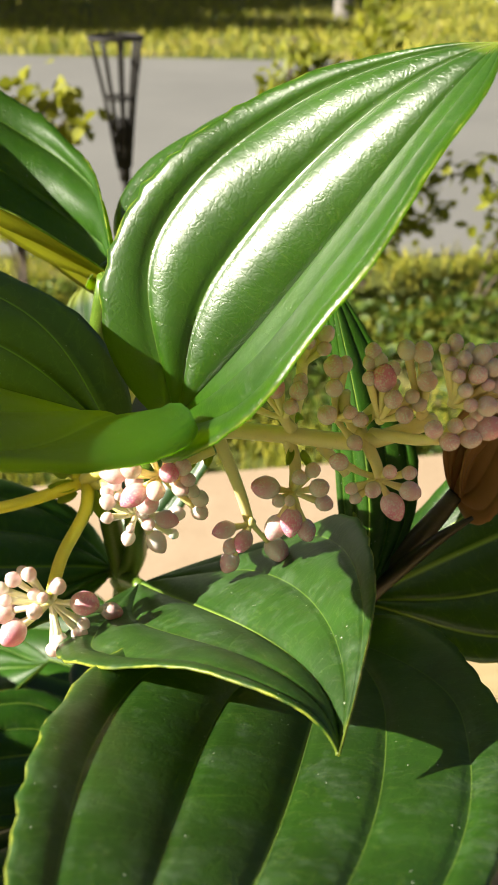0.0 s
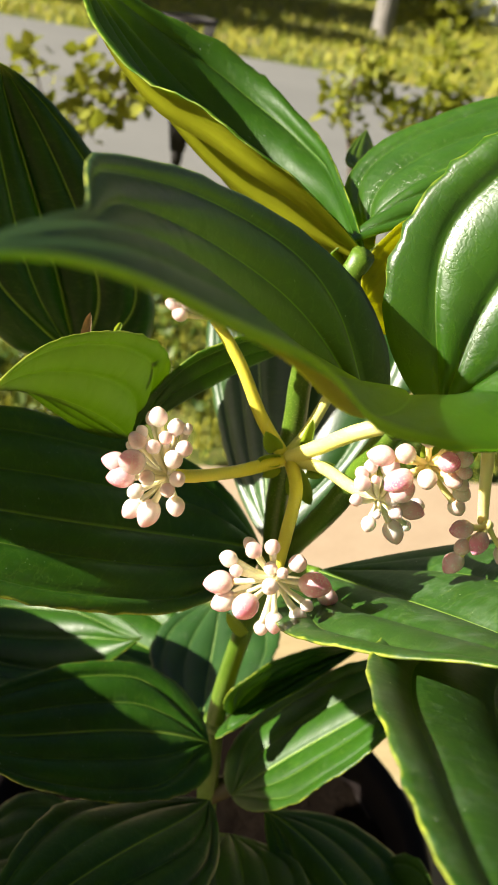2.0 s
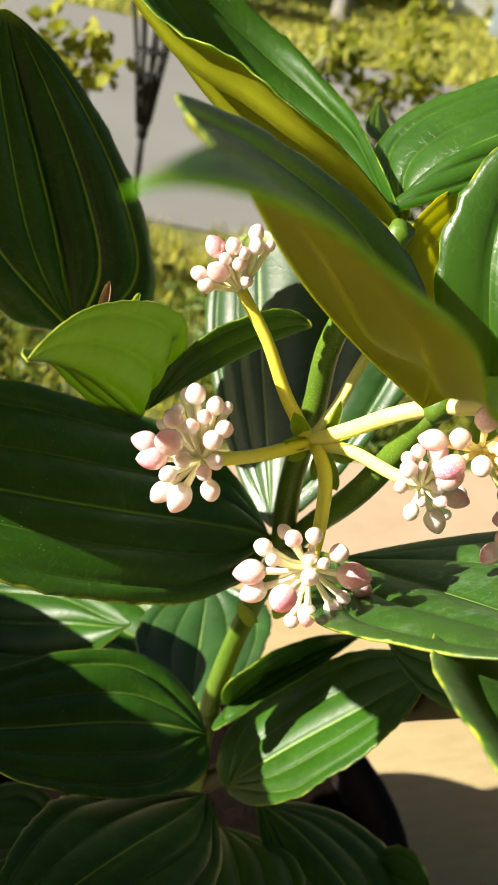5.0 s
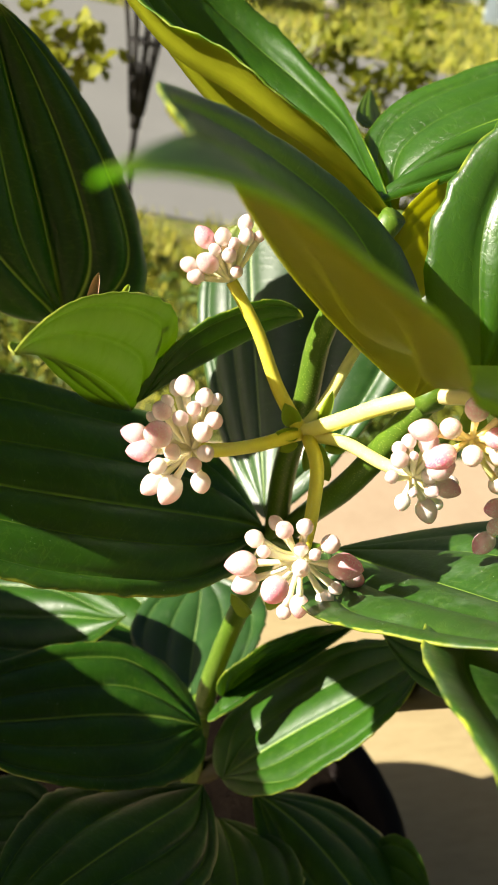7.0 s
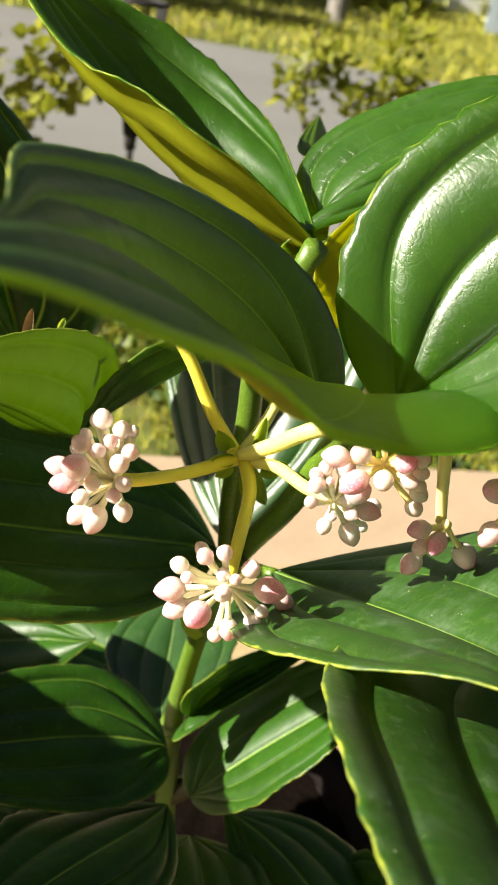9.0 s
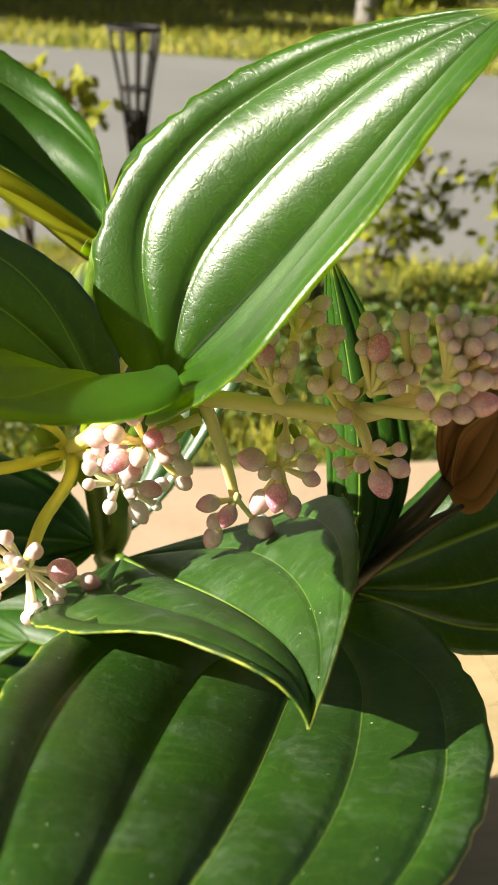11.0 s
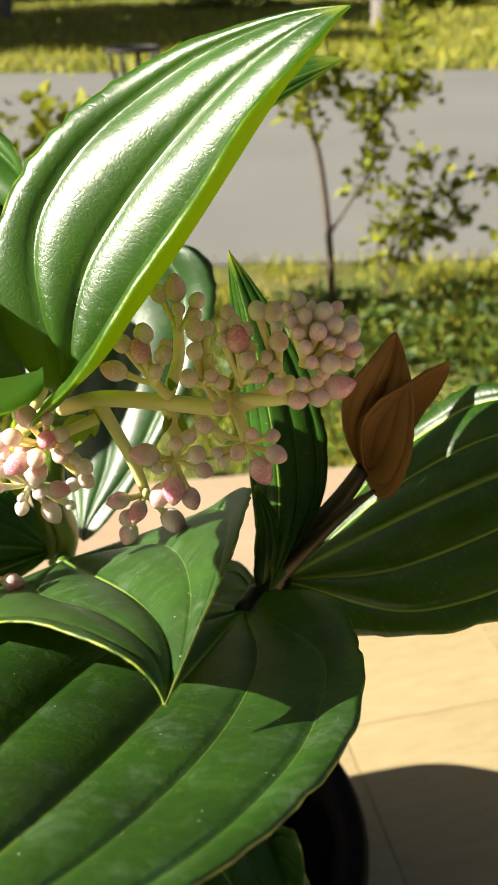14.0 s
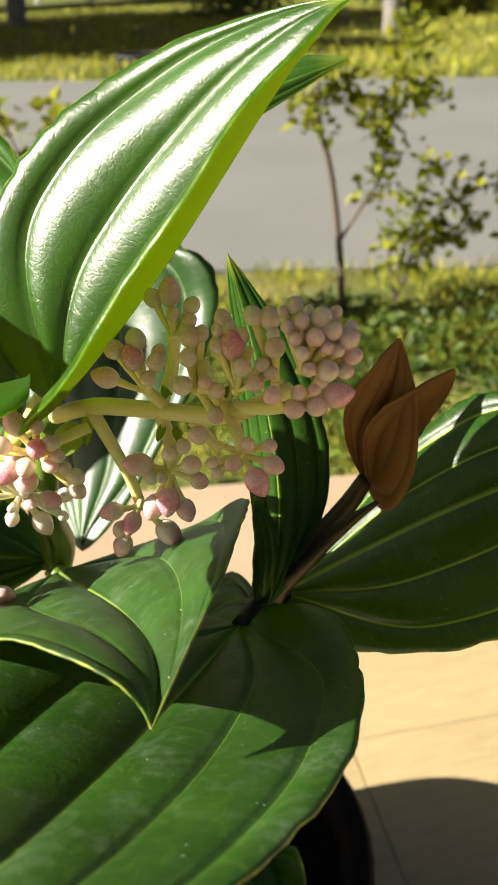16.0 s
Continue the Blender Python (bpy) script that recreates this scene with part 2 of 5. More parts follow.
def bud_material(name, pale, pink, amount, fleck):
    """Waxy bud: pale at the stalk, pink towards the tip, netted with fine pale flecks and a few darker dots."""
    m = Mat(name, 0.27, 0.8)
    gen = m.coords("Generated")
    sep = m.t.nodes.new("ShaderNodeSeparateXYZ")
    m.link(gen, sep.inputs[0])
    rnd = m.t.nodes.new("ShaderNodeObjectInfo").outputs["Random"]
    t = m.math("ADD", m.math("MULTIPLY", sep.outputs[2], 0.75), m.math("MULTIPLY", m.noise(0.9, 4, vec=gen), 0.7))
    t = m.math("ADD", t, m.math("MULTIPLY", rnd, 0.55))
    f = m.math("MULTIPLY", m.math("SUBTRACT", t, 0.62), 1.3, clamp=True)
    c = m.mix(m.math("MULTIPLY", f, amount), pale, pink)
    edge = m.node("ShaderNodeTexVoronoi", Scale=7.0)
    edge.feature = "DISTANCE_TO_EDGE"
    m.link(gen, edge.inputs["Vector"])
    net = m.math("MULTIPLY", m.math("LESS_THAN", edge.outputs["Distance"], 0.07), m.math("GREATER_THAN", m.noise(3.0, 2, vec=gen), 0.48))
    c = m.mix(m.math("MULTIPLY", net, fleck), c, (0.94, 0.89, 0.78))
    dots = m.node("ShaderNodeTexVoronoi", Scale=6.5)
    m.link(gen, dots.inputs["Vector"])
    c = m.mix(m.math("MULTIPLY", m.math("LESS_THAN", dots.outputs["Distance"], 0.27), fleck), c, (0.96, 0.90, 0.80))
    vo = m.node("ShaderNodeTexVoronoi", Scale=8.0)
    m.link(gen, vo.inputs["Vector"])
    c = m.mix(m.math("MULTIPLY", m.math("LESS_THAN", vo.outputs["Distance"], 0.15), 0.25), c, (0.50, 0.16, 0.16))
    m.color(c)
    m.b.inputs["Subsurface Weight"].default_value = 0.25
    m.b.inputs["Subsurface Radius"].default_value = (0.009, 0.006, 0.005)
    m.b.inputs["Subsurface Scale"].default_value = 0.8
    m.translucent(c, 0.16)
    m.bump(m.noise(420.0, 3), 0.15, 0.0004)
    return m.m


bud_white = bud_material("bud_white", (0.92, 0.81, 0.76), (0.92, 0.36, 0.46), 1.0, 0.35)
bud_white_round = bud_material("bud_white_round", (0.92, 0.84, 0.77), (0.92, 0.52, 0.54), 0.6, 0.35)
bud_pink = bud_material("bud_pink", (0.93, 0.72, 0.66), (0.90, 0.28, 0.43), 1.0, 0.45)
bud_pink_round = bud_material("bud_pink_round", (0.94, 0.80, 0.64), (0.90, 0.42, 0.48), 0.7, 0.62)
bract_green = leaf_material("bract_green", (0.10, 0.17, 0.016), (0.18, 0.26, 0.03), (0.30, 0.34, 0.06), (0.36, 0.38, 0.08), 0.45, 0.35, (0.55, 0.70, 0.05), relief=0.2, dust=0.1)


def ground_material(name, stops, scale, fine, rough, bump, dist):
    m = Mat(name, rough, 0.3)
    a = m.noise(scale, 6, 0.6)
    b = m.noise(fine, 5, 0.7)
    c = m.ramp(m.math("ADD", m.math("MULTIPLY", a, 0.6), m.math("MULTIPLY", b, 0.4)), stops)
    m.color(c)
    m.bump(b, bump, dist)
    return m.m


grass_soil = ground_material("grass_soil", [(0.30, (0.035, 0.045, 0.012)), (0.48, (0.11, 0.13, 0.025)), (0.62, (0.22, 0.17, 0.07)), (0.75, (0.30, 0.24, 0.11))], 1.1, 26.0, 0.9, 0.6, 0.02)
asphalt = ground_material("asphalt", [(0.25, (0.142, 0.142, 0.138)), (0.75, (0.205, 0.203, 0.194))], 0.7, 90.0, 0.85, 0.4, 0.004)
# brown soil darkened to near black, with the shade under the foliage painted in
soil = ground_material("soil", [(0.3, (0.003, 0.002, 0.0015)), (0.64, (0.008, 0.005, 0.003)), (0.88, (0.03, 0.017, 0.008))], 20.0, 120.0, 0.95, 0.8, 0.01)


def floor_material():
    m = Mat("terrace_stone", 0.62, 0.35)
    a = m.noise(2.2, 5, 0.6)
    b = m.noise(46.0, 6, 0.65, stretch=(0.35, 1.4, 1.0))
    f = m.math("ADD", m.math("MULTIPLY", a, 0.5), m.math("MULTIPLY", b, 0.5))
    m.color(m.ramp(f, [(0.30, (0.31, 0.235, 0.118)), (0.5, (0.39, 0.305, 0.162)), (0.7, (0.45, 0.36, 0.20))]))
    m.bump(b, 0.25, 0.002)
    return m.m


terrace_stone = floor_material()
grout = ground_material("grout", [(0.3, (0.34, 0.25, 0.165)), (0.7, (0.42, 0.32, 0.22))], 8.0, 80.0, 0.9, 0.4, 0.002)


def plain(name, col, rough, metal=0.0, var=0.25, scale=18.0, bump=0.15, dist=0.002):
    m = Mat(name, rough, 0.5, metal)
    f = m.math("ADD", m.math("MULTIPLY", m.noise(scale, 5), 0.6), m.math("MULTIPLY", m.noise(scale * 9, 4), 0.4))
    m.color(m.ramp(f, [(0.3, tuple(c * (1 - var) for c in col)), (0.7, tuple(min(1, c * (1 + var)) for c in col))]))
    m.bump(m.noise(scale * 12, 4), bump, dist)
    return m.m


# dark clay, blackened further to carry the shade of the leaves above
pot_clay_shaded = plain("pot_clay_shaded", (0.007, 0.0045, 0.004), 0.7, var=0.35, scale=25.0)
pot_clay_shaded.node_tree.nodes["Principled BSDF"].inputs["Specular IOR Level"].default_value = 0.12
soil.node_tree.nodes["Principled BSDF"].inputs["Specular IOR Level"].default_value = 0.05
iron = plain("iron", (0.012, 0.010, 0.009), 0.7, 0.0, var=0.4, scale=30.0)
bark = plain("bark", (0.13, 0.10, 0.075), 0.9, var=0.45, scale=22.0, bump=0.8, dist=0.01)
bark_grey = plain("bark_grey", (0.22, 0.20, 0.18), 0.9, var=0.35, scale=6.0, bump=0.8, dist=0.02)
plaster = plain("plaster", (0.72, 0.68, 0.60), 0.85, var=0.08, scale=3.0)
white_paint = plain("white_paint", (0.74, 0.74, 0.72), 0.6, var=0.08, scale=3.0)
dark_glass = plain("dark_glass", (0.03, 0.035, 0.04), 0.15, var=0.2, scale=3.0)
roof_tile = plain("roof_tile", (0.22, 0.12, 0.08), 0.8, var=0.3, scale=4.0)
fence_paint = plain("fence_paint", (0.42, 0.50, 0.58), 0.6, var=0.12, scale=4.0)
car_paint = plain("car_paint", (0.40, 0.44, 0.48), 0.3, var=0.05, scale=3.0)
dry_leaf = plain("dry_leaf", (0.46, 0.30, 0.18), 0.8, var=0.35, scale=60.0)


def foliage_material(name, a, b, trans, rough=0.5):
    m = Mat(name, rough, 0.4)
    isl = m.t.nodes.new("ShaderNodeNewGeometry").outputs["Random Per Island"]
    c = m.mix(isl, a, b)
    m.color(c)
    m.translucent(m.mix(0.5, c, (0.30, 0.34, 0.03)), trans)
    return m.m


grass_blade = foliage_material("grass_blade", (0.16, 0.21, 0.018), (0.52, 0.46, 0.060), 0.3, 0.6)
herb_leaf = foliage_material("herb_leaf", (0.020, 0.052, 0.008), (0.11, 0.16, 0.016), 0.3)
shrub_leaf = foliage_material("shrub_leaf", (0.15, 0.17, 0.014), (0.36, 0.36, 0.025), 0.35)
sapling_leaf = foliage_material("sapling_leaf", (0.09, 0.12, 0.010), (0.31, 0.32, 0.020), 0.45)
tree_leaf = foliage_material("tree_leaf", (0.04, 0.075, 0.012), (0.14, 0.17, 0.025), 0.25)


# ---- mesh helpers ----
def mesh_object(name, verts, faces, mats, face_mats=None, smooth=True, uvs=None, parent=None, label=""):
    me = bpy.data.meshes.new(name)
    me.from_pydata([tuple(map(float, v)) for v in verts], [], faces)
    for m in mats:
        me.materials.append(m)
    if face_mats is not None:
        me.polygons.foreach_set("material_index", face_mats)
    me.polygons.foreach_set("use_smooth", [smooth] * len(me.polygons))
    if uvs is not None:
        layer = me.uv_layers.new(name="run")
        flat = np.array(uvs, dtype=np.float32)[[l.vertex_index for l in me.loops]]
        layer.data.foreach_set("uv", flat.ravel())
    me.update()
    ob = new(name, me)
    if parent:
        ob.parent = parent
    if label:
        tagged(ob, label)
    return ob


def thing(name, label, category, at=(0, 0, 0), group="", kind=""):
    ob = new(name)
    ob.empty_display_size = 0.05
    ob.location = at
    return tagged(ob, label, category, group, kind)


def part(name, bm, material, parent, label="", smooth=False):
    """Links a bmesh as one mesh object under a thing or a part; its points are given in the world."""
    me = bpy.data.meshes.new(name)
    bm.to_mesh(me)
    bm.free()
    me.materials.append(material)
    me.polygons.foreach_set("use_smooth", [smooth] * len(me.polygons))
    ob = new(name, me)
    if parent is not None:
        ob.parent = parent
        ob.matrix_parent_inverse = world_of(parent).inverted()
    if label:
        tagged(ob, label)
    return ob


def world_of(ob):
    m = ob.matrix_basis.copy()
    if ob.parent:
        m = world_of(ob.parent) @ ob.matrix_parent_inverse @ m
    return m


def under(ob, parent):
    ob.parent = parent
    ob.matrix_parent_inverse = world_of(parent).inverted()
    return ob


def smooth_path(points, n):
    """A soft curve through the points (Catmull-Rom), with n samples per stretch."""
    p = [np.array(q, float) for q in points]
    p = [2 * p[0] - p[1]] + p + [2 * p[-1] - p[-2]]
    out = []
    for i in range(1, len(p) - 2):
        for k in range(n):
            t = k / n
            out.append(0.5 * (2 * p[i] + (p[i + 1] - p[i - 1]) * t + (2 * p[i - 1] - 5 * p[i] + 4 * p[i + 1] - p[i + 2]) * t * t + (3 * p[i] - p[i - 1] - 3 * p[i + 1] + p[i + 2]) * t ** 3))
    out.append(p[-2])
    return np.array(out)


def tube_data(points, radii, sides=10, per=5, knot=0.0):
    """Points and faces of a tapered round stalk along a soft curve."""
    c = smooth_path(points, per)
    r = np.interp(np.linspace(0, 1, len(c)), np.linspace(0, 1, len(radii)), radii)
    tang = np.gradient(c, axis=0)
    tang /= np.linalg.norm(tang, axis=1)[:, None] + 1e-12
    side = np.cross(tang[0], (0.31, 0.22, 0.92))
    verts, faces = [], []
    for i, (p, t) in enumerate(zip(c, tang)):
        side = side - t * side.dot(t)
        side /= np.linalg.norm(side)
        up = np.cross(t, side)
        k = r[i] * (1 + knot * math.sin(i * 2.1))
        for j in range(sides):
            a = 2 * math.pi * j / sides
            verts.append(p + k * (math.cos(a) * side + math.sin(a) * up))
    for i in range(len(c) - 1):
        for j in range(sides):
            a, b = i * sides + j, i * sides + (j + 1) % sides
            faces.append((a, b, b + sides, a + sides))
    faces.append(tuple(range(sides))[::-1])
    faces.append(tuple(range((len(c) - 1) * sides, len(c) * sides)))
    return verts, faces


def tube(name, points, radii, material, parent=None, label="", sides=10, per=5, knot=0.0):
    v, f = tube_data(points, radii, sides, per, knot)
    ob = mesh_object(name, v, f, [material], label=label)
    return under(ob, parent) if parent else ob


def box_bm(size, at=(0, 0, 0), bevel=0.0, turn=0.0):
    bm = bmesh.new()
    bmesh.ops.create_cube(bm, size=1.0, matrix=Matrix.LocRotScale(at, Euler((0, 0, turn)), size))
    if bevel:
        bmesh.ops.bevel(bm, geom=list(bm.edges), offset=bevel, segments=2, affect="EDGES")
    return bm


def lathe_bm(profile, at, sides=48):
    """A round body turned from a profile of (radius, height)."""
    bm = bmesh.new()
    rings = []
    for r, z in profile:
        rings.append([bm.verts.new((at[0] + r * math.cos(2 * math.pi * k / sides), at[1] + r * math.sin(2 * math.pi * k / sides), at[2] + z)) for k in range(sides)])
    for a, b in zip(rings, rings[1:]):
        for k in range(sides):
            bm.faces.new((a[k], a[(k + 1) % sides], b[(k + 1) % sides], b[k]))
    return bm


def flakes(name, centres, size, material, parent=None, label="", long=1.6, flat=0.0, spread=1.0, seed=3, fold=0.25):
    """Many small folded leaves, each of two halves, about the given centres, in one mesh."""
    rng = np.random.default_rng(seed)
    verts, faces = [], []
    for c in centres:
        s = size * rng.uniform(0.6, 1.3)
        d = rng.normal(size=3) * (1, 1, 1 - flat * 0.7)
        d /= np.linalg.norm(d)
        up = rng.normal(size=3) + np.array((0, 0, 0.8 + 2 * flat))
        w = np.cross(d, up)
        w /= np.linalg.norm(w) + 1e-9
        n = np.cross(w, d)
        c = np.array(c, float)
        i = len(verts)
        l, h = s * long, s * 0.5
        for a, b, k in ((0, 0, 0), (0.3, 0.8, 1), (0.62, 0.85, 1), (1, 0, 0), (0.62, -0.85, 1), (0.3, -0.8, 1)):
            verts.append(c + d * l * a + w * h * b + n * s * fold * 0.5 * k)
        faces += [(i, i + 1, i + 2, i + 3), (i, i + 3, i + 4, i + 5)]
    ob = mesh_object(name, verts, faces, [material], smooth=False, label=label)
    return under(ob, parent) if parent else ob


def blades(name, spots, height, width, material, label, seed=5, lean=0.5):
    """Grass: thin bent blades of three points of width at the given spots, in one mesh."""
    rng = np.random.default_rng(seed)
    verts, faces = [], []
    for x, y, z in spots:
        h = height * rng.uniform(0.4, 1.25)
        a = rng.uniform(0, 2 * math.pi)
        w = np.array((math.cos(a), math.sin(a), 0)) * width * rng.uniform(0.6, 1.3) / 2
        b = rng.uniform(0, 2 * math.pi)
        bend = np.array((math.cos(b), math.sin(b), 0)) * h * lean * rng.uniform(0.2, 1.2)
        p = np.array((x, y, z))
        i = len(verts)
        mid = p + bend * 0.35 + (0, 0, h * 0.6)
        verts += [p - w, p + w, mid + w * 0.8, mid - w * 0.8, p + bend + (0, 0, h)]
        faces += [(i, i + 1, i + 2, i + 3), (i + 3, i + 2, i + 4)]
    return tagged(mesh_object(name, verts, faces, [material], smooth=False), label, "grass", kind="stuff")


# ---- ground, road, terrace ----
def slab(name, x0, x1, edge0, edge1, z, thick, material, label, category, cells=1):
    """A slab between two edges given as functions y(x)."""
    xs = np.linspace(x0, x1, cells + 1)
    verts, faces = [], []
    for x in xs:
        verts += [(x, edge0(x), z), (x, edge1(x), z), (x, edge0(x), z - thick), (x, edge1(x), z - thick)]
    for i in range(cells):
        a, b = 4 * i, 4 * i + 4
        faces += [(a, b, b + 1, a + 1), (a + 2, a + 3, b + 3, b + 2), (a, a + 2, b + 2, b), (a + 1, b + 1, b + 3, a + 3)]
    faces += [(0, 1, 3, 2), (4 * cells, 4 * cells + 2, 4 * cells + 3, 4 * cells + 1)]
    return tagged(mesh_object(name, verts, faces, [material], smooth=False), label, category, kind="structure")


slab("ground", -700, 700, lambda x: -700, lambda x: 1400, -0.07, 0.3, grass_soil, "uneven ground of dry earth and thin grass", "ground")
far_edge = lambda x: 10.15 - 0.20 * x if x < 1.5 else 9.85 - 0.05 * (x - 1.5)
slab("road", -60, 60, lambda x: 3.62, lambda x: max(9.0, min(16.0, far_edge(x))), -0.055, 0.2, asphalt, "worn grey asphalt street in the sun", "road", 60)
edge_y = lambda x: 1.83 + 0.16 * x
terrace = slab("floor", -3.5, 3.5, lambda x: -3.2, edge_y, -0.0022, 0.25, grout, "terrace floor of tan stone slabs with pale joints", "floor")


# ---- potted plant ----
POT = (-0.066, 0.655, 0.0)
pot = thing("flower_pot", "large dark clay pot filled with brown soil on the terrace", "pot", POT)
part("body", lathe_bm([(0.0, 0.004), (0.165, 0.0), (0.170, 0.02), (0.205, 0.205), (0.212, 0.208), (0.212, 0.200), (0.20, 0.15), (0.0, 0.15)], POT), pot_clay_shaded, pot, smooth=True)
part("rim", lathe_bm([(0.208, 0.195), (0.234, 0.192), (0.241, 0.198), (0.242, 0.236), (0.236, 0.245), (0.220, 0.246), (0.213, 0.240), (0.208, 0.195)], POT), pot_clay_shaded, pot, smooth=True)


def soil_top():
    bm = bmesh.new()
    rings, sides = 10, 40
    prev = None
    mid = bm.verts.new((POT[0], POT[1], 0.215))
    for k in range(1, rings + 1):
        ring = []
        for j in range(sides):
            a = 2 * math.pi * j / sides
            r = 0.2085 * k / rings
            p = Vector((POT[0] + r * math.cos(a), POT[1] + r * math.sin(a), 0.205))
            p.z += 0.012 * noise.noise(p * 40) + 0.006 * noise.noise(p * 120)
            ring.append(bm.verts.new(p))
        for j in range(sides):
            if prev:
                bm.faces.new((prev[j], ring[j], ring[(j + 1) % sides], prev[(j + 1) % sides]))
            else:
                bm.faces.new((mid, ring[j], ring[(j + 1) % sides]))
        prev = ring
    return bm


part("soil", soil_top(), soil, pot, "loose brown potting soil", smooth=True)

plant = thing("potted_medinilla", "flowering shrub with large glossy ribbed leaves and pink bud clusters", "plant", (-0.06, 0.62, 0.2))


def leaf(ctrl, side_l, side_r, p, q, top=leaf_top, bottom=leaf_under, quilt=0.05, cup=0.0, lobe_l=(0, 0, 0), lobe_r=(0, 0, 0), wave=0.02, label="", name="leaf", nu=60, nv=30, curl=0.0, lobe_mid=None, cut_r=0.0):
    """A leaf blade with a top and an underside. ctrl: four points that shape the midrib from base to tip; side_l, side_r: the reach
    of either half (near the base, near the tip); p, q: how full the base and the tip are. quilt: how far the strips between
    the ribs swell; cup: hollow of each half; lobe_l, lobe_r: reach of the base lobes; curl: bend of the margin."""
    B, P1, P2, T = [np.array(c) for c in ctrl]
    k = p / (p + q)
    rng = np.random.default_rng(int(abs(B[0] * 7919 + T[2] * 104729)) % 99991)
    ph = rng.uniform(0, 6.28, 6)
    us = (1 - np.cos(math.pi * np.linspace(0, 1, nu + 1))) / 2
    grid, uvs, out = [], [], []
    for u in us:
        mid = (1 - u) ** 3 * B + 3 * u * (1 - u) ** 2 * P1 + 3 * u * u * (1 - u) * P2 + u ** 3 * T
        tan = 3 * (1 - u) ** 2 * (P1 - B) + 6 * u * (1 - u) * (P2 - P1) + 3 * u * u * (T - P2)
        tan /= np.linalg.norm(tan)
        w = (max(u, 1e-5) / k) ** p * (max(1 - u, 0) / (1 - k)) ** q
        l = np.array(side_l[0]) * (1 - u) + np.array(side_l[1]) * u
        r = np.array(side_r[0]) * (1 - u) + np.array(side_r[1]) * u
        fan = 1 - max(0.0, 1 - u / 0.3) ** 2.5
        for j in range(-nv, nv + 1):
            v0 = abs(j) / nv
            # the rows of points run along the ribs, which meet at the base
            if v0 <= VEINS[1]:
                v, f = v0 * fan, v0 / VEINS[1]
            elif v0 <= VEINS[2]:
                v, f = v0 * fan, (v0 - VEINS[1]) / (VEINS[2] - VEINS[1])
            else:
                f = (v0 - VEINS[2]) / (1 - VEINS[2])
                v = VEINS[2] * fan * (1 - f) + f
                f *= 0.8
            s = l if j < 0 else r
            sl = np.linalg.norm(s)
            n = np.cross(r, tan) if j > 0 else np.cross(tan, l)
            if j == 0:
                n = np.cross(tan, l) / np.linalg.norm(np.cross(tan, l)) + np.cross(r, tan) / np.linalg.norm(np.cross(r, tan))
            n /= np.linalg.norm(n) + 1e-12
            ww = w
            if cut_r and j > 0:
                x = min(1.0, max(0.0, (u - cut_r) / 0.14))
                ww = w * (1 - 0.8 * x * x * (3 - 2 * x))
            if v > 0.9:
                ww *= 1 + (v - 0.9) * 0.28 * (noise.noise((u * 34 + ph[2], j * 0.02, ph[3])) + 0.6 * noise.noise((u * 80, ph[4], j * 0.02)))
            hw = sl * ww
            strip = math.sin(math.pi * min(f, 1.0)) ** 0.7
            h = hw * (quilt * strip + cup * 4 * v * (1 - v)) * min(1, 6 * w)
            h += sl * wave * v * v * (math.sin(9 * u + ph[0] + (2 if j < 0 else 0)) + 0.5 * math.sin(21 * u + ph[1] + j * 0.02)) * w
            h -= curl * hw * v ** 4
            away = max(0.0, 1 - u / 0.32) ** 2
            back = np.array(lobe_l if j < 0 else lobe_r) * v ** 1.2 * away
            if lobe_mid is not None and j < 0:
                back = (np.array(lobe_mid) * 2 * v * (1 - v) + np.array(lobe_l) * v * v) * away
            q3 = mid + s * ww * v + n * h + back
            grid.append(q3)
            out.append(n)
            uvs.append((u, v if j > 0 else -v))
    m = 2 * nv + 1
    top_n = len(grid)
    # the underside
    thick = 0.00045
    under_side = [g - n * thick * 2 for g, n in zip(grid, out)]
    faces, fm = [], []
    for i in range(nu):
        for j in range(m - 1):
            a = i * m + j
            faces.append((a, a + 1, a + m + 1, a + m))
            fm.append(0)
            faces.append((top_n + a, top_n + a + m, top_n + a + m + 1, top_n + a + 1))
            fm.append(1)
        for a, b in ((i * m, i * m + m), (i * m + 2 * m - 1, i * m + m - 1)):
            faces.append((a, b, b + top_n, a + top_n))
            fm.append(0)
    ob = mesh_object(name, grid + under_side, faces, [top, bottom], fm, True, uvs + uvs, label=label)
    return under(ob, plant)


# leaves
leaf(((-0.0039, 0.4001, 0.8741), (0.066, 0.410, 0.9434), (0.0994, 0.390, 1.0187), (0.1300, 0.403, 1.0405)), ((-0.069, 0.018, 0.047), (-0.0623, 0.085, 0.0142)), ((-0.0085, -0.1091, 0.0086), (0.0126, -0.0934, 0.0183)), 0.47, 0.95, top=leaf_bright, quilt=0.055)
leaf(((-0.026, 0.4062, 0.8639), (-0.1335, 0.3666, 0.9409), (-0.118, 0.2315, 1.006), (-0.1389, 0.1489, 1.006)), ((0.0423, -0.0842, 0.0045), (0.0406, -0.0973, 0.0013)), ((0.0397, 0.0415, 0.0399), (-0.0802, 0.0793, -0.0027)), 0.76, 1.60, top=leaf_lobed, lobe_l=(0.041, -0.089, 0.056), lobe_mid=(0.0315, -0.0455, 0.059), cut_r=0.62)
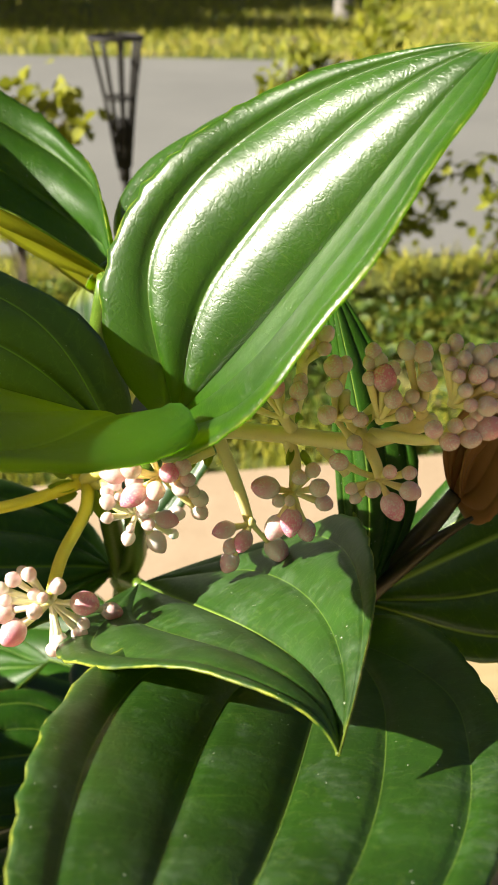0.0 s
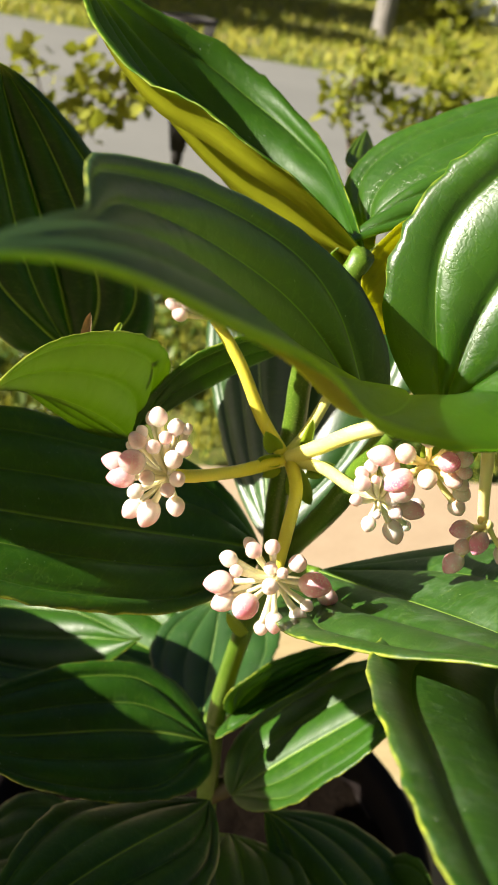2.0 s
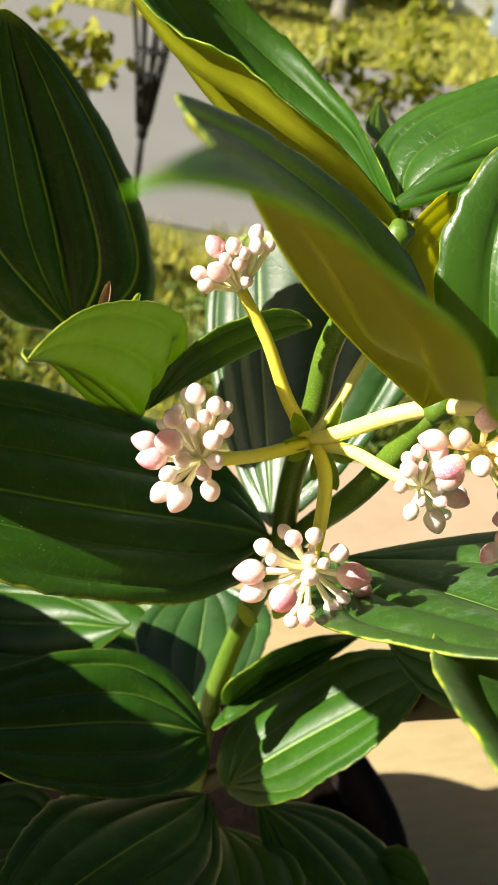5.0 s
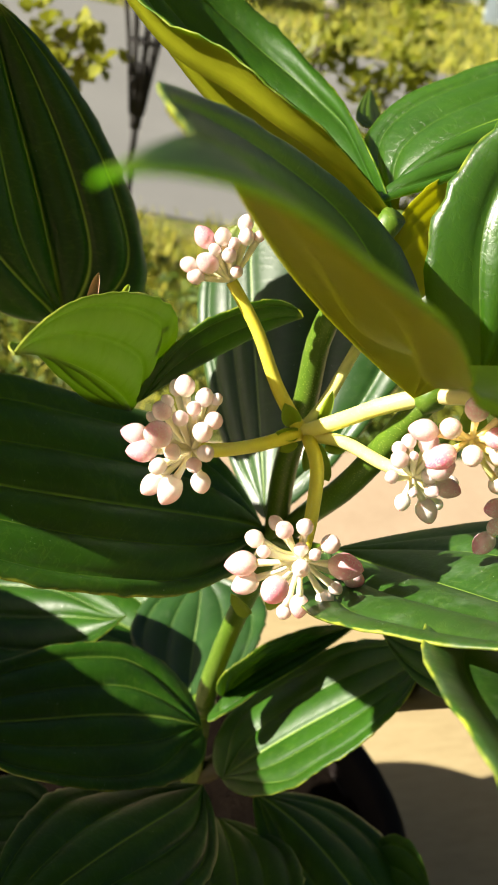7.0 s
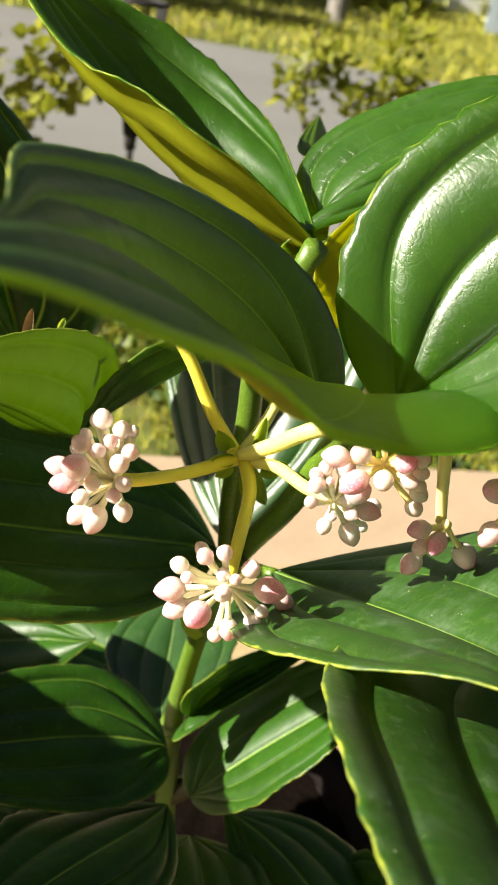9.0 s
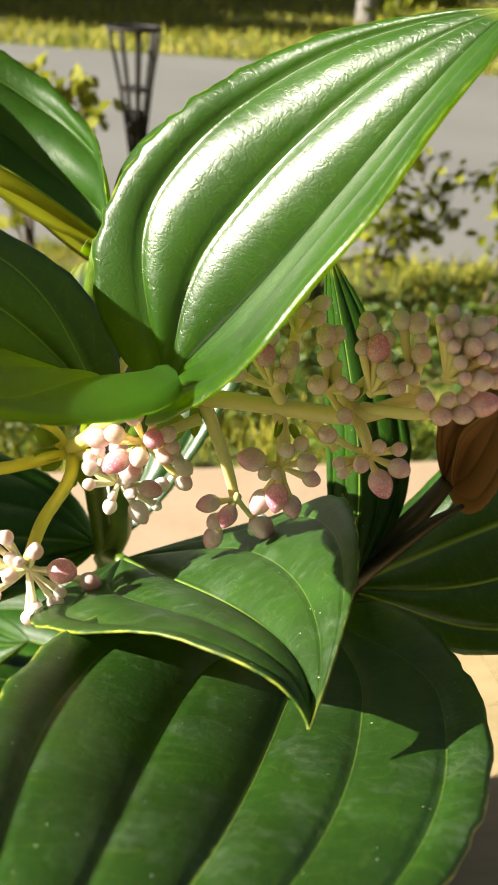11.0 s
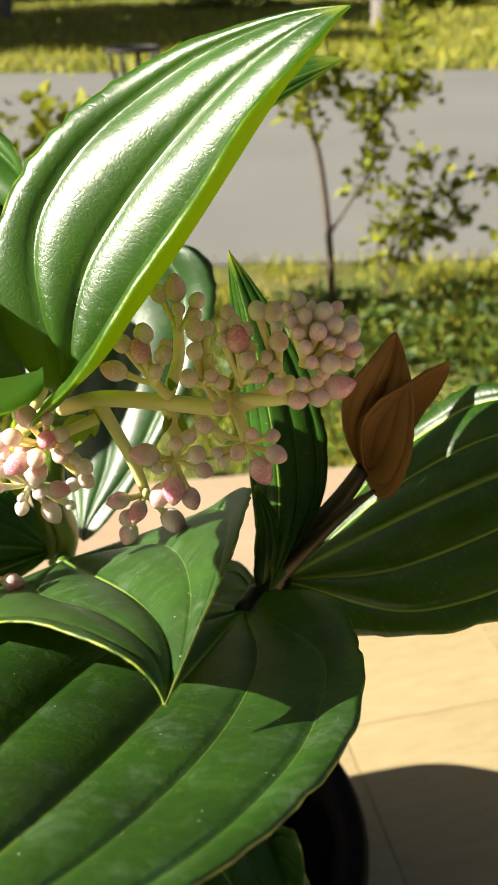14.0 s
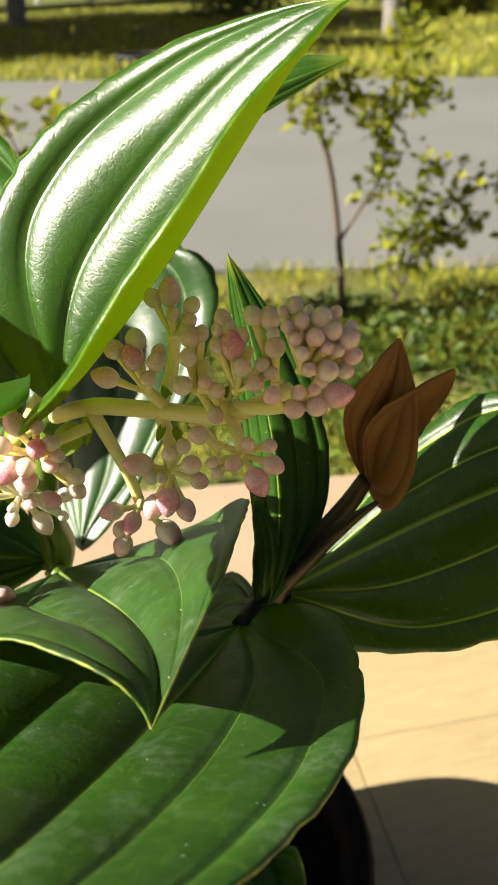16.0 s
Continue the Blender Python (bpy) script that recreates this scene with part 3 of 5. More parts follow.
leaf(((-0.0403, 0.4858, 0.9203), (-0.0311, 0.5262, 0.8644), (-0.107, 0.583, 0.892), (-0.2136, 0.6007, 1.0213)), ((-0.0635, -0.0596, 0.0901), (-0.0634, -0.0668, 0.0592)), ((-0.0189, 0.088, 0.0736), (-0.0223, 0.0889, 0.0669)), 0.86, 0.93, top=leaf_mid, quilt=0.065)
leaf(((-0.0317, 0.5196, 0.914), (-0.0374, 0.5251, 0.9585), (0.0545, 0.5457, 0.9801), (0.1357, 0.5906, 1.003)), ((-0.0295, 0.0538, -0.0098), (-0.0196, 0.0614, 0.0207)), ((-0.0376, -0.0364, -0.0321), (-0.0372, -0.0409, -0.037)), 0.61, 0.83, top=leaf_bright)
leaf(((-0.0354, 0.4567, 0.7388), (0.0079, 0.3738, 0.7882), (0.0734, 0.2828, 0.8446), (0.0643, 0.2402, 0.8362)), ((0.0843, 0.0512, 0.0015), (0.0415, 0.0451, 0.0571)), ((-0.0488, -0.08, 0.0183), (-0.0419, -0.0506, 0.0472)), 0.47, 1.21, top=leaf_near, quilt=0.04)
leaf(((0.0804, 0.3898, 0.7579), (0.045, 0.2668, 0.7927), (0.0543, 0.1883, 0.8552), (-0.0014, 0.0998, 0.8749)), ((0.074, 0.0042, 0.0092), (0.0876, -0.0089, -0.0086)), ((-0.0887, 0.004, 0.032), (-0.0868, -0.0018, 0.0176)), 0.43, 0.83, top=leaf_near, quilt=0.03, lobe_l=(0.008, 0.022, -0.006), lobe_r=(-0.004, 0.008, -0.008))
leaf(((0.0937, 0.4632, 0.7187), (0.1884, 0.4509, 0.7913), (0.2334, 0.445, 0.8189), (0.2863, 0.4471, 0.8268)), ((0.016, 0.0548, 0.0131), (-0.0281, 0.0875, 0.0324)), ((0.022, -0.0711, -0.0172), (0.0201, -0.0996, -0.0207)), 0.50, 0.87, top=leaf_shaded)
leaf(((0.1425, 0.447, 0.8087), (0.1407, 0.4326, 0.8405), (0.1567, 0.4251, 0.8662), (0.156, 0.4276, 0.896)), ((-0.0146, -0.0121, 0.0284), (-0.0122, -0.0166, 0.0223)), ((0.0134, -0.0143, -0.0271), (0.0203, -0.0117, -0.0209)), 0.50, 0.87, top=leaf_young, bottom=leaf_young, quilt=0.04, label="folded reddish-brown young leaf")
leaf(((0.1449, 0.4364, 0.8132), (0.1474, 0.4391, 0.8353), (0.1646, 0.4328, 0.8508), (0.1826, 0.4279, 0.88)), ((-0.0085, -0.0153, 0.0224), (-0.0118, -0.017, 0.0181)), ((0.0174, 0.0213, -0.0059), (0.0187, 0.0211, -0.0054)), 0.54, 0.85, top=leaf_young, bottom=leaf_young, quilt=0.04, label="folded reddish-brown young leaf")
leaf(((0.0911, 0.4224, 0.7431), (0.1063, 0.4426, 0.7979), (0.0914, 0.4584, 0.8516), (0.0725, 0.4771, 0.9231)), ((-0.0163, 0.0199, 0.014), (-0.0187, 0.0195, 0.0142)), ((0.0277, 0.0117, 0.0153), (0.0265, 0.009, 0.0058)), 0.57, 0.89, bottom=leaf_top)
leaf(((-0.0559, 0.5754, 0.6724), (-0.068, 0.632, 0.722), (-0.085, 0.684, 0.773), (-0.096, 0.7145, 0.836)), ((-0.040, 0.022, -0.025), (-0.036, 0.024, -0.020)), ((0.090, -0.018, 0.030), (0.150, -0.030, 0.060)), 0.71, 0.30, quilt=0.05, top=leaf_back, bottom=leaf_back)
leaf(((-0.2133, 0.6192, 0.7737), (-0.2298, 0.6209, 0.8605), (-0.2593, 0.6102, 0.9295), (-0.2598, 0.5979, 0.9672)), ((-0.0292, -0.0625, 0.0228), (-0.0311, -0.0633, 0.0211)), ((0.0684, 0.029, -0.0177), (0.067, 0.0338, -0.0023)), 0.28, 0.85, top=leaf_shaded, bottom=leaf_shaded, quilt=0.075, curl=0.3)
leaf(((-0.1532, 0.5048, 0.781), (-0.1538, 0.4354, 0.8336), (-0.1787, 0.379, 0.8737), (-0.1846, 0.3361, 0.8889)), ((-0.0231, -0.0324, 0.0178), (-0.019, -0.0293, 0.0236)), ((0.0252, 0.0239, 0.0393), (0.0062, 0.0157, 0.0363)), 0.33, 0.85, top=leaf_pale, bottom=leaf_pale)
leaf(((-0.1496, 0.4884, 0.795), (-0.1181, 0.5046, 0.8171), (-0.0868, 0.5196, 0.8357), (-0.0659, 0.5301, 0.842)), ((-0.0027, -0.0071, 0.0295), (0.0011, -0.0064, 0.0306)), ((0.0141, 0.024, 0.0132), (0.0139, 0.024, 0.0133)), 0.54, 0.84)
leaf(((-0.062, 0.5212, 0.7007), (-0.0931, 0.471, 0.7465), (-0.1921, 0.418, 0.7652), (-0.301, 0.3993, 0.8032)), ((-0.0165, -0.0868, 0.0067), (-0.0046, -0.0856, 0.0078)), ((-0.0273, 0.0861, 0.0013), (-0.0393, 0.0854, 0.0289)), 0.53, 0.64, quilt=0.06)
leaf(((-0.1439, 0.6092, 0.5372), (-0.1893, 0.5905, 0.4824), (-0.2547, 0.609, 0.479), (-0.3251, 0.6311, 0.4823)), ((-0.0139, -0.0595, 0.0243), (-0.0189, -0.0599, 0.0235)), ((-0.0450, 0.0800, 0.008), (-0.0440, 0.0900, 0.012)), 0.62, 0.75, bottom=leaf_top, quilt=0.065)
leaf(((-0.0772, 0.4992, 0.5434), (-0.1484, 0.4835, 0.5817), (-0.2038, 0.4411, 0.5692), (-0.2543, 0.4495, 0.5839)), ((0.0185, -0.0547, -0.0092), (0.029, -0.0509, 0.003)), ((-0.0118, 0.0581, 0.0061), (-0.0141, 0.0585, 0.009)), 0.47, 0.82, bottom=leaf_top, quilt=0.065)
leaf(((-0.0721, 0.4708, 0.5204), (-0.0865, 0.4239, 0.5454), (-0.1206, 0.3884, 0.5814), (-0.1832, 0.3038, 0.5848)), ((0.0227, -0.0559, 0.0169), (0.0231, -0.06, 0.0122)), ((-0.0571, 0.0173, -0.0218), (-0.0553, 0.0375, -0.005)), 0.60, 0.81, bottom=leaf_top, quilt=0.065)
leaf(((-0.1596, 0.5181, 0.3771), (-0.2086, 0.5274, 0.3641), (-0.2495, 0.5228, 0.3412), (-0.2863, 0.5109, 0.313)), ((-0.0289, -0.0506, 0.0254), (-0.0287, -0.0517, 0.0243)), ((-0.012, 0.0622, -0.0001), (-0.0116, 0.0631, 0.0009)), 0.56, 0.84, bottom=leaf_top, quilt=0.065)
leaf(((-0.0801, 0.5635, 0.4867), (-0.0896, 0.607, 0.483), (-0.0801, 0.6526, 0.4888), (-0.0826, 0.7075, 0.5059)), ((-0.0521, 0.0377, -0.0066), (-0.0582, 0.0327, -0.0107)), ((0.0558, 0.0205, 0.0316), (0.0617, 0.0187, 0.0309)), 0.67, 0.76, top=leaf_back)
leaf(((-0.0546, 0.5041, 0.4877), (-0.0168, 0.5133, 0.5359), (0.0326, 0.5117, 0.5777), (0.0624, 0.5163, 0.619)), ((-0.0286, 0.0452, -0.0222), (-0.0157, 0.0633, 0.0039)), ((0.0145, -0.057, 0.021), (0.0006, -0.0528, 0.0248)), 0.52, 0.69)
leaf(((-0.0637, 0.5292, 0.5447), (-0.0401, 0.5509, 0.5594), (-0.0041, 0.5693, 0.5733), (0.0309, 0.5833, 0.5817)), ((-0.0234, -0.0313, 0.0351), (-0.0213, -0.028, 0.039)), ((-0.0265, -0.045, -0.0069), (-0.0265, -0.0451, -0.0069)), 0.54, 0.84)
leaf(((-0.0239, 0.5296, 0.4453), (0.0258, 0.5113, 0.4435), (0.0656, 0.4497, 0.4286), (0.1024, 0.3887, 0.4303)), ((0.0466, 0.0432, -0.0258), (0.0606, 0.0357, -0.0226)), ((-0.0105, -0.0662, -0.0119), (-0.0141, -0.0678, -0.0147)), 0.64, 0.76)
leaf(((0.0621, 0.5067, 0.3887), (0.0824, 0.4922, 0.4064), (0.0973, 0.4755, 0.4225), (0.1093, 0.4561, 0.4366)), ((0.0122, 0.0278, 0.0248), (0.011, 0.028, 0.025)), ((-0, -0.035, -0.0175), (-0, -0.035, -0.0175)), 0.55, 0.85)
leaf(((0.084, 0.4605, 0.7101), (0.0655, 0.4703, 0.6885), (0.0445, 0.4826, 0.6705), (0.0219, 0.4966, 0.655)), ((0, -0.0369, -0.0246), (0, -0.0369, -0.0246)), ((-0.0068, 0.0424, 0.0093), (-0.0057, 0.0428, 0.0097)), 0.55, 0.85, bottom=leaf_top)
leaf(((-0.0366, 0.6276, 0.933), (-0.0328, 0.6676, 0.9324), (-0.029, 0.7079, 0.9336), (-0.026, 0.7486, 0.9373)), ((-0.0133, -0.024, 0.0011), (-0.0129, -0.0241, 0.001)), ((0.0184, 0.0006, -0.0205), (0.0181, 0.0006, -0.0207)), 0.55, 0.85, top=leaf_pale, bottom=leaf_pale, quilt=0.03)
leaf(((0.087, 0.4245, 0.744), (0.0979, 0.427, 0.7713), (0.0943, 0.4227, 0.791), (0.0864, 0.42, 0.815)), ((-0.0081, -0.0256, 0.0119), (-0.0079, -0.0254, 0.0123)), ((0.0083, 0.0221, -0.0142), (0.0057, 0.0199, -0.0177)), 0.54, 0.84)
# three unseen leaves added left of the view to shade the leaves on that side
leaf(((-0.345, 0.570, 0.370), (-0.380, 0.520, 0.420), (-0.400, 0.460, 0.460), (-0.420, 0.380, 0.500)), ((-0.032, -0.045, -0.066), (-0.032, -0.045, -0.066)), ((0.028, 0.042, 0.060), (0.028, 0.042, 0.060)), 0.4, 0.6, bottom=leaf_top)
leaf(((-0.420, 0.640, 0.550), (-0.420, 0.530, 0.620), (-0.420, 0.400, 0.710), (-0.420, 0.250, 0.800)), ((-0.036, -0.052, -0.075), (-0.036, -0.052, -0.075)), ((0.018, 0.0265, 0.038), (0.018, 0.0265, 0.038)), 0.35, 0.45, bottom=leaf_top)
leaf(((-0.345, 0.54, 0.79), (-0.35, 0.47, 0.85), (-0.345, 0.40, 0.89), (-0.34, 0.32, 0.93)), ((-0.01, 0.02, 0.05), (-0.01, 0.02, 0.05)), ((0.01, -0.02, -0.05), (0.01, -0.02, -0.05)), 0.5, 0.8)

leaf(((-0.038, 0.470, 0.900), (-0.028, 0.480, 0.912), (-0.008, 0.510, 0.927), (0.028, 0.550, 0.937)), ((0.012, 0.004, -0.030), (0.014, 0.004, -0.032)), ((-0.006, 0.002, 0.016), (-0.006, 0.002, 0.018)), 0.45, 0.8, top=leaf_under, bottom=leaf_under, quilt=0.03)
leaf(((-0.090, 0.700, 0.415), (-0.160, 0.740, 0.419), (-0.219, 0.760, 0.413), (-0.313, 0.780, 0.394)), ((-0.010, -0.070, 0.020), (-0.012, -0.070, 0.018)), ((0.000, 0.090, 0.030), (-0.004, 0.090, 0.030)), 0.5, 0.8, bottom=leaf_top, quilt=0.06)
leaf(((-0.050, 0.520, 0.425), (-0.038, 0.480, 0.450), (-0.034, 0.430, 0.465), (-0.036, 0.370, 0.470)), ((0.048, -0.006, 0.004), (0.050, -0.006, 0.006)), ((-0.050, -0.010, 0.008), (-0.052, -0.010, 0.008)), 0.5, 0.8, quilt=0.06)

# stems
tube("stem", [(-0.041, 0.475, 0.922), (-0.0579, 0.495, 0.8543), (-0.0583, 0.5, 0.8075), (-0.0595, 0.511, 0.7513), (-0.0547, 0.5166, 0.6965)], [0.0062, 0.0068, 0.0075], stem_green, plant)
tube("stem", [(-0.014, 0.425, 0.857), (-0.0319, 0.45, 0.7917), (-0.0423, 0.499, 0.732), (-0.0547, 0.5166, 0.6965)], [0.0066, 0.007, 0.0075], stem_green, plant)
tube("stem", [(-0.0547, 0.5166, 0.6965), (-0.0646, 0.529, 0.6332), (-0.0707, 0.542, 0.5727), (-0.0741, 0.55, 0.5116), (-0.07, 0.56, 0.4), (-0.06, 0.6, 0.2)], [0.007, 0.0072, 0.008, 0.01], stem_green, plant)
tube("stem", [(0.088, 0.435, 0.735), (0.085, 0.45, 0.665), (0.03, 0.53, 0.55), (-0.07, 0.56, 0.42)], [0.0085, 0.009, 0.01], stem_dark, plant)
tube("stem", [(0.088, 0.435, 0.735), (0.1172, 0.44, 0.7737), (0.1337, 0.442, 0.796), (0.1431, 0.442, 0.8123)], [0.0075, 0.006, 0.0045], stem_brown, plant)
tube("stem", [(0.088, 0.435, 0.735), (0.1289, 0.425, 0.791), (0.1477, 0.42, 0.8114)], [0.005, 0.0035, 0.0012], stem_brown, plant)

tube("petiole", [(0.088, 0.435, 0.735), (0.084, 0.412, 0.750), (0.079, 0.386, 0.7600)], [0.0065, 0.0050, 0.0042], stem_dark, plant)
tube("petiole", [(0.088, 0.435, 0.735), (0.094, 0.452, 0.722), (0.102, 0.463, 0.724)], [0.0060, 0.0050, 0.0040], stem_dark, plant)
tube("petiole", [(-0.0547, 0.5166, 0.6965), (-0.046, 0.490, 0.715), (-0.033, 0.452, 0.741)], [0.0060, 0.0050, 0.0040], stem_green, plant)
tube("petiole", [(-0.0547, 0.5166, 0.6965), (-0.060, 0.520, 0.700), (-0.068, 0.514, 0.7035)], [0.0060, 0.0050, 0.0040], stem_green, plant)
# unseen stem and petiole added to carry two of the shading leaves
tube("stem", [(-0.070, 0.560, 0.400), (-0.160, 0.600, 0.380), (-0.280, 0.630, 0.430), (-0.420, 0.640, 0.550)], [0.0065, 0.0055, 0.0040], stem_dark, plant)
tube("petiole", [(-0.240, 0.622, 0.408), (-0.300, 0.600, 0.385), (-0.345, 0.570, 0.370)], [0.0042, 0.0036, 0.0032], stem_dark, plant)

# ---- bud clusters ----
def bud_mesh(name, long, material, point):
    """A closed bud along z from its stalk: a neck, a swollen body with folded bracts and a blunt tip."""
    verts, faces = [], []
    sides, prof = 14, []
    for i in range(15):
        t = i / 14
        r = math.sin(math.pi * min(1.0, 0.06 + 0.94 * t) ** (0.88 if point else 0.92)) ** (0.66 if point else 0.56) * 0.5
        prof.append((max(r, 0.0), t * long))
    for i, (r, z) in enumerate(prof):
        for j in range(sides):
            a = 2 * math.pi * j / sides
            t = i / 14
            k = r * (1 + (0.035 * math.cos(4 * a + 2.5 * t) * t + 0.02 * math.sin(3 * a - 4 * t)))
            verts.append((k * math.cos(a), k * math.sin(a), z))
    for i in range(14):
        for j in range(sides):
            a, b = i * sides + j, i * sides + (j + 1) % sides
            faces.append((a, b, b + sides, a + sides))
    faces.append(tuple(range(14 * sides, 15 * sides)))
    me = bpy.data.meshes.new(name)
    me.from_pydata(verts, [], faces)
    me.materials.append(material)
    me.polygons.foreach_set("use_smooth", [True] * len(me.polygons))
    return me


BUDS = {
    "white": [bud_mesh("bud", 1.08, bud_white_round, False), bud_mesh("bud", 1.28, bud_white, True)],
    "pink": [bud_mesh("bud", 1.10, bud_pink_round, False), bud_mesh("bud", 1.32, bud_pink, True)],
}


def knob_bm(at, r):
    """A small swollen node where stalks meet."""
    bm = bmesh.new()
    bmesh.ops.create_icosphere(bm, subdivisions=2, radius=r, matrix=Matrix.Translation(at))
    for v in bm.verts:
        v.co += (v.co - at) * 0.25 * noise.noise(v.co * 600)
    return bm


def cluster(parent, centre, buds, tone, stalk_mat, fan=0.0, thin=0.0013):
    """A cluster: stalks fan out from the centre and each ends in a bud (x, y, z, width), sizes in millimetres from the centre."""
    c = Vector(centre)
    hub = part("stalk_hub", knob_bm(c, 0.0026), stalk_mat, parent, smooth=True)
    for x, y, z, w in buds:
        p = c + Vector((x, y, z)) / 1000
        w = w / 1000
        d = (p - c)
        d.normalize()
        me = BUDS[tone][1 if w > 0.0088 else 0]
        long = 1.3 if w > 0.0088 else 1.09
        base = p - d * w * long * 0.5
        ob = new("bud", me)
        ob.matrix_basis = Matrix.Translation(base) @ d.to_track_quat("Z", "Y").to_matrix().to_4x4() @ Matrix.Rotation(random.uniform(0, 6.28), 4, "Z") @ Matrix.Diagonal((w, w, w, 1))
        under(ob, hub)
        if (base - c).length > 0.003:
            bow = c.lerp(base, 0.5) + Vector((0, 0, -0.06 * (base - c).length))
            tube("bud_stalk", [c, bow, base + d * w * 0.12], [thin * 1.25, thin, thin * 1.5], stalk_mat, hub, sides=6, per=3)


for at, r, bark_of in (((0.088, 0.435, 0.735), 0.0105, stem_dark), ((-0.0547, 0.5166, 0.6965), 0.0098, stem_green), ((-0.0741, 0.550, 0.5116), 0.0105, stem_green), ((-0.014, 0.425, 0.857), 0.0085, stem_green)):
    part("node", knob_bm(Vector(at), r), bark_of, plant, smooth=True)
flower_left = thing("bud_cluster", "branching yellow stalk with white and pale pink buds", "flower", (-0.014, 0.425, 0.857), "bud clusters of the shrub")
flower_right = thing("bud_cluster", "dense cream stalk with dusky pink buds under a leaf", "flower", (0.02, 0.385, 0.882), "bud clusters of the shrub")
tube("rachis", [(-0.014, 0.425, 0.857), (-0.0331, 0.43, 0.8452), (-0.0466, 0.445, 0.8271), (-0.0625, 0.461, 0.8076)], [0.0046, 0.0042, 0.0042], stalk_pale, flower_left)
tube("branch", [(-0.0625, 0.461, 0.8076), (-0.0789, 0.466, 0.8285), (-0.0939, 0.472, 0.8547), (-0.1105, 0.478, 0.8758)], [0.004, 0.0034, 0.0031], stalk_yellow, flower_left)
tube("branch", [(-0.0625, 0.461, 0.8076), (-0.0865, 0.43, 0.8144), (-0.1073, 0.385, 0.8349), (-0.1183, 0.375, 0.8401)], [0.0038, 0.0032, 0.003], stalk_yellow, flower_left)
tube("branch", [(-0.0593, 0.459, 0.8077), (-0.0562, 0.43, 0.8076), (-0.0606, 0.39, 0.8081), (-0.0639, 0.37, 0.7964)], [0.0038, 0.0034, 0.003], stalk_yellow, flower_left)
tube("branch", [(-0.0598, 0.461, 0.8064), (-0.0448, 0.44, 0.8177), (-0.0334, 0.4, 0.8322), (-0.0224, 0.386, 0.8367)], [0.0034, 0.0032, 0.0028], stalk_pale, flower_left)
tube("branch", [(-0.0616, 0.463, 0.8083), (-0.0516, 0.475, 0.8205), (-0.0396, 0.495, 0.8412), (-0.0281, 0.51, 0.8631)], [0.0036, 0.0032, 0.0028], stalk_pale, flower_left)
tube("rachis", [(-0.014, 0.425, 0.857), (0.02, 0.385, 0.882), (0.0518, 0.378, 0.883), (0.0815, 0.362, 0.889), (0.107, 0.345, 0.908)], [0.0040, 0.0040, 0.0039, 0.0038, 0.0032], stalk_cream, flower_right)
tube("branch", [(0.018, 0.385, 0.88), (0.0277, 0.398, 0.8416), (0.0319, 0.4, 0.8231)], [0.0032, 0.0028, 0.0026], stalk_cream, flower_right)
tube("branch", [(0.05, 0.378, 0.884), (0.055, 0.39, 0.8986), (0.0562, 0.39, 0.9143)], [0.0032, 0.0028, 0.0024], stalk_cream, flower_right)
tube("branch", [(0.05, 0.378, 0.882), (0.0533, 0.376, 0.8698), (0.0529, 0.373, 0.8588)], [0.0032, 0.0028, 0.0024], stalk_cream, flower_right)
tube("branch", [(0.0518, 0.378, 0.886), (0.0472, 0.37, 0.8965)], [0.0028, 0.0026, 0.0022], stalk_cream, flower_right)
tube("branch", [(0.0778, 0.366, 0.8935), (0.0727, 0.36, 0.9064), (0.0726, 0.36, 0.9137)], [0.003, 0.0026, 0.0022], stalk_cream, flower_right)
tube("branch", [(0.0802, 0.365, 0.8927), (0.0856, 0.352, 0.885), (0.0875, 0.348, 0.8794)], [0.003, 0.0026, 0.0022], stalk_cream, flower_right)
tube("branch", [(0.0804, 0.365, 0.8965), (0.0887, 0.355, 0.9133), (0.0915, 0.352, 0.9217)], [0.003, 0.0026, 0.0022], stalk_cream, flower_right)
tube("branch", [(0.0851, 0.362, 0.8928), (0.0982, 0.338, 0.9031), (0.106, 0.33, 0.9076)], [0.0026, 0.0024, 0.002], stalk_cream, flower_right)
tube("branch", [(0.016, 0.385, 0.872), (-0.0072, 0.374, 0.8653)], [0.0028, 0.0024, 0.002], stalk_cream, flower_right)
tube("branch", [(0.0641, 0.375, 0.8799), (0.0725, 0.372, 0.8719), (0.0761, 0.37, 0.8675)], [0.0026, 0.0024, 0.002], stalk_cream, flower_right)
cluster(flower_left, (-0.1107, 0.478, 0.877), [(-16.6, -3.9, 20.2, 9.5), (-13.4, -9.2, 9.6, 10), (-22, -5.4, 5.6, 7.9), (-17.9, -7.8, 1.1, 7.9), (-7.7, -6, 22.5, 8.3), (-3.5, -10.2, 15.5, 7.2), (2.1, -1.4, 29.4, 7.8), (3.3, -5.7, 24.1, 7.8), (9.4, -3.8, 24.9, 5.6), (1.4, -10, 7.8, 6.2), (-10.7, -8.3, 16.3, 6.1), (-2, -8, 20.6, 6.1)], "white", stalk_white)
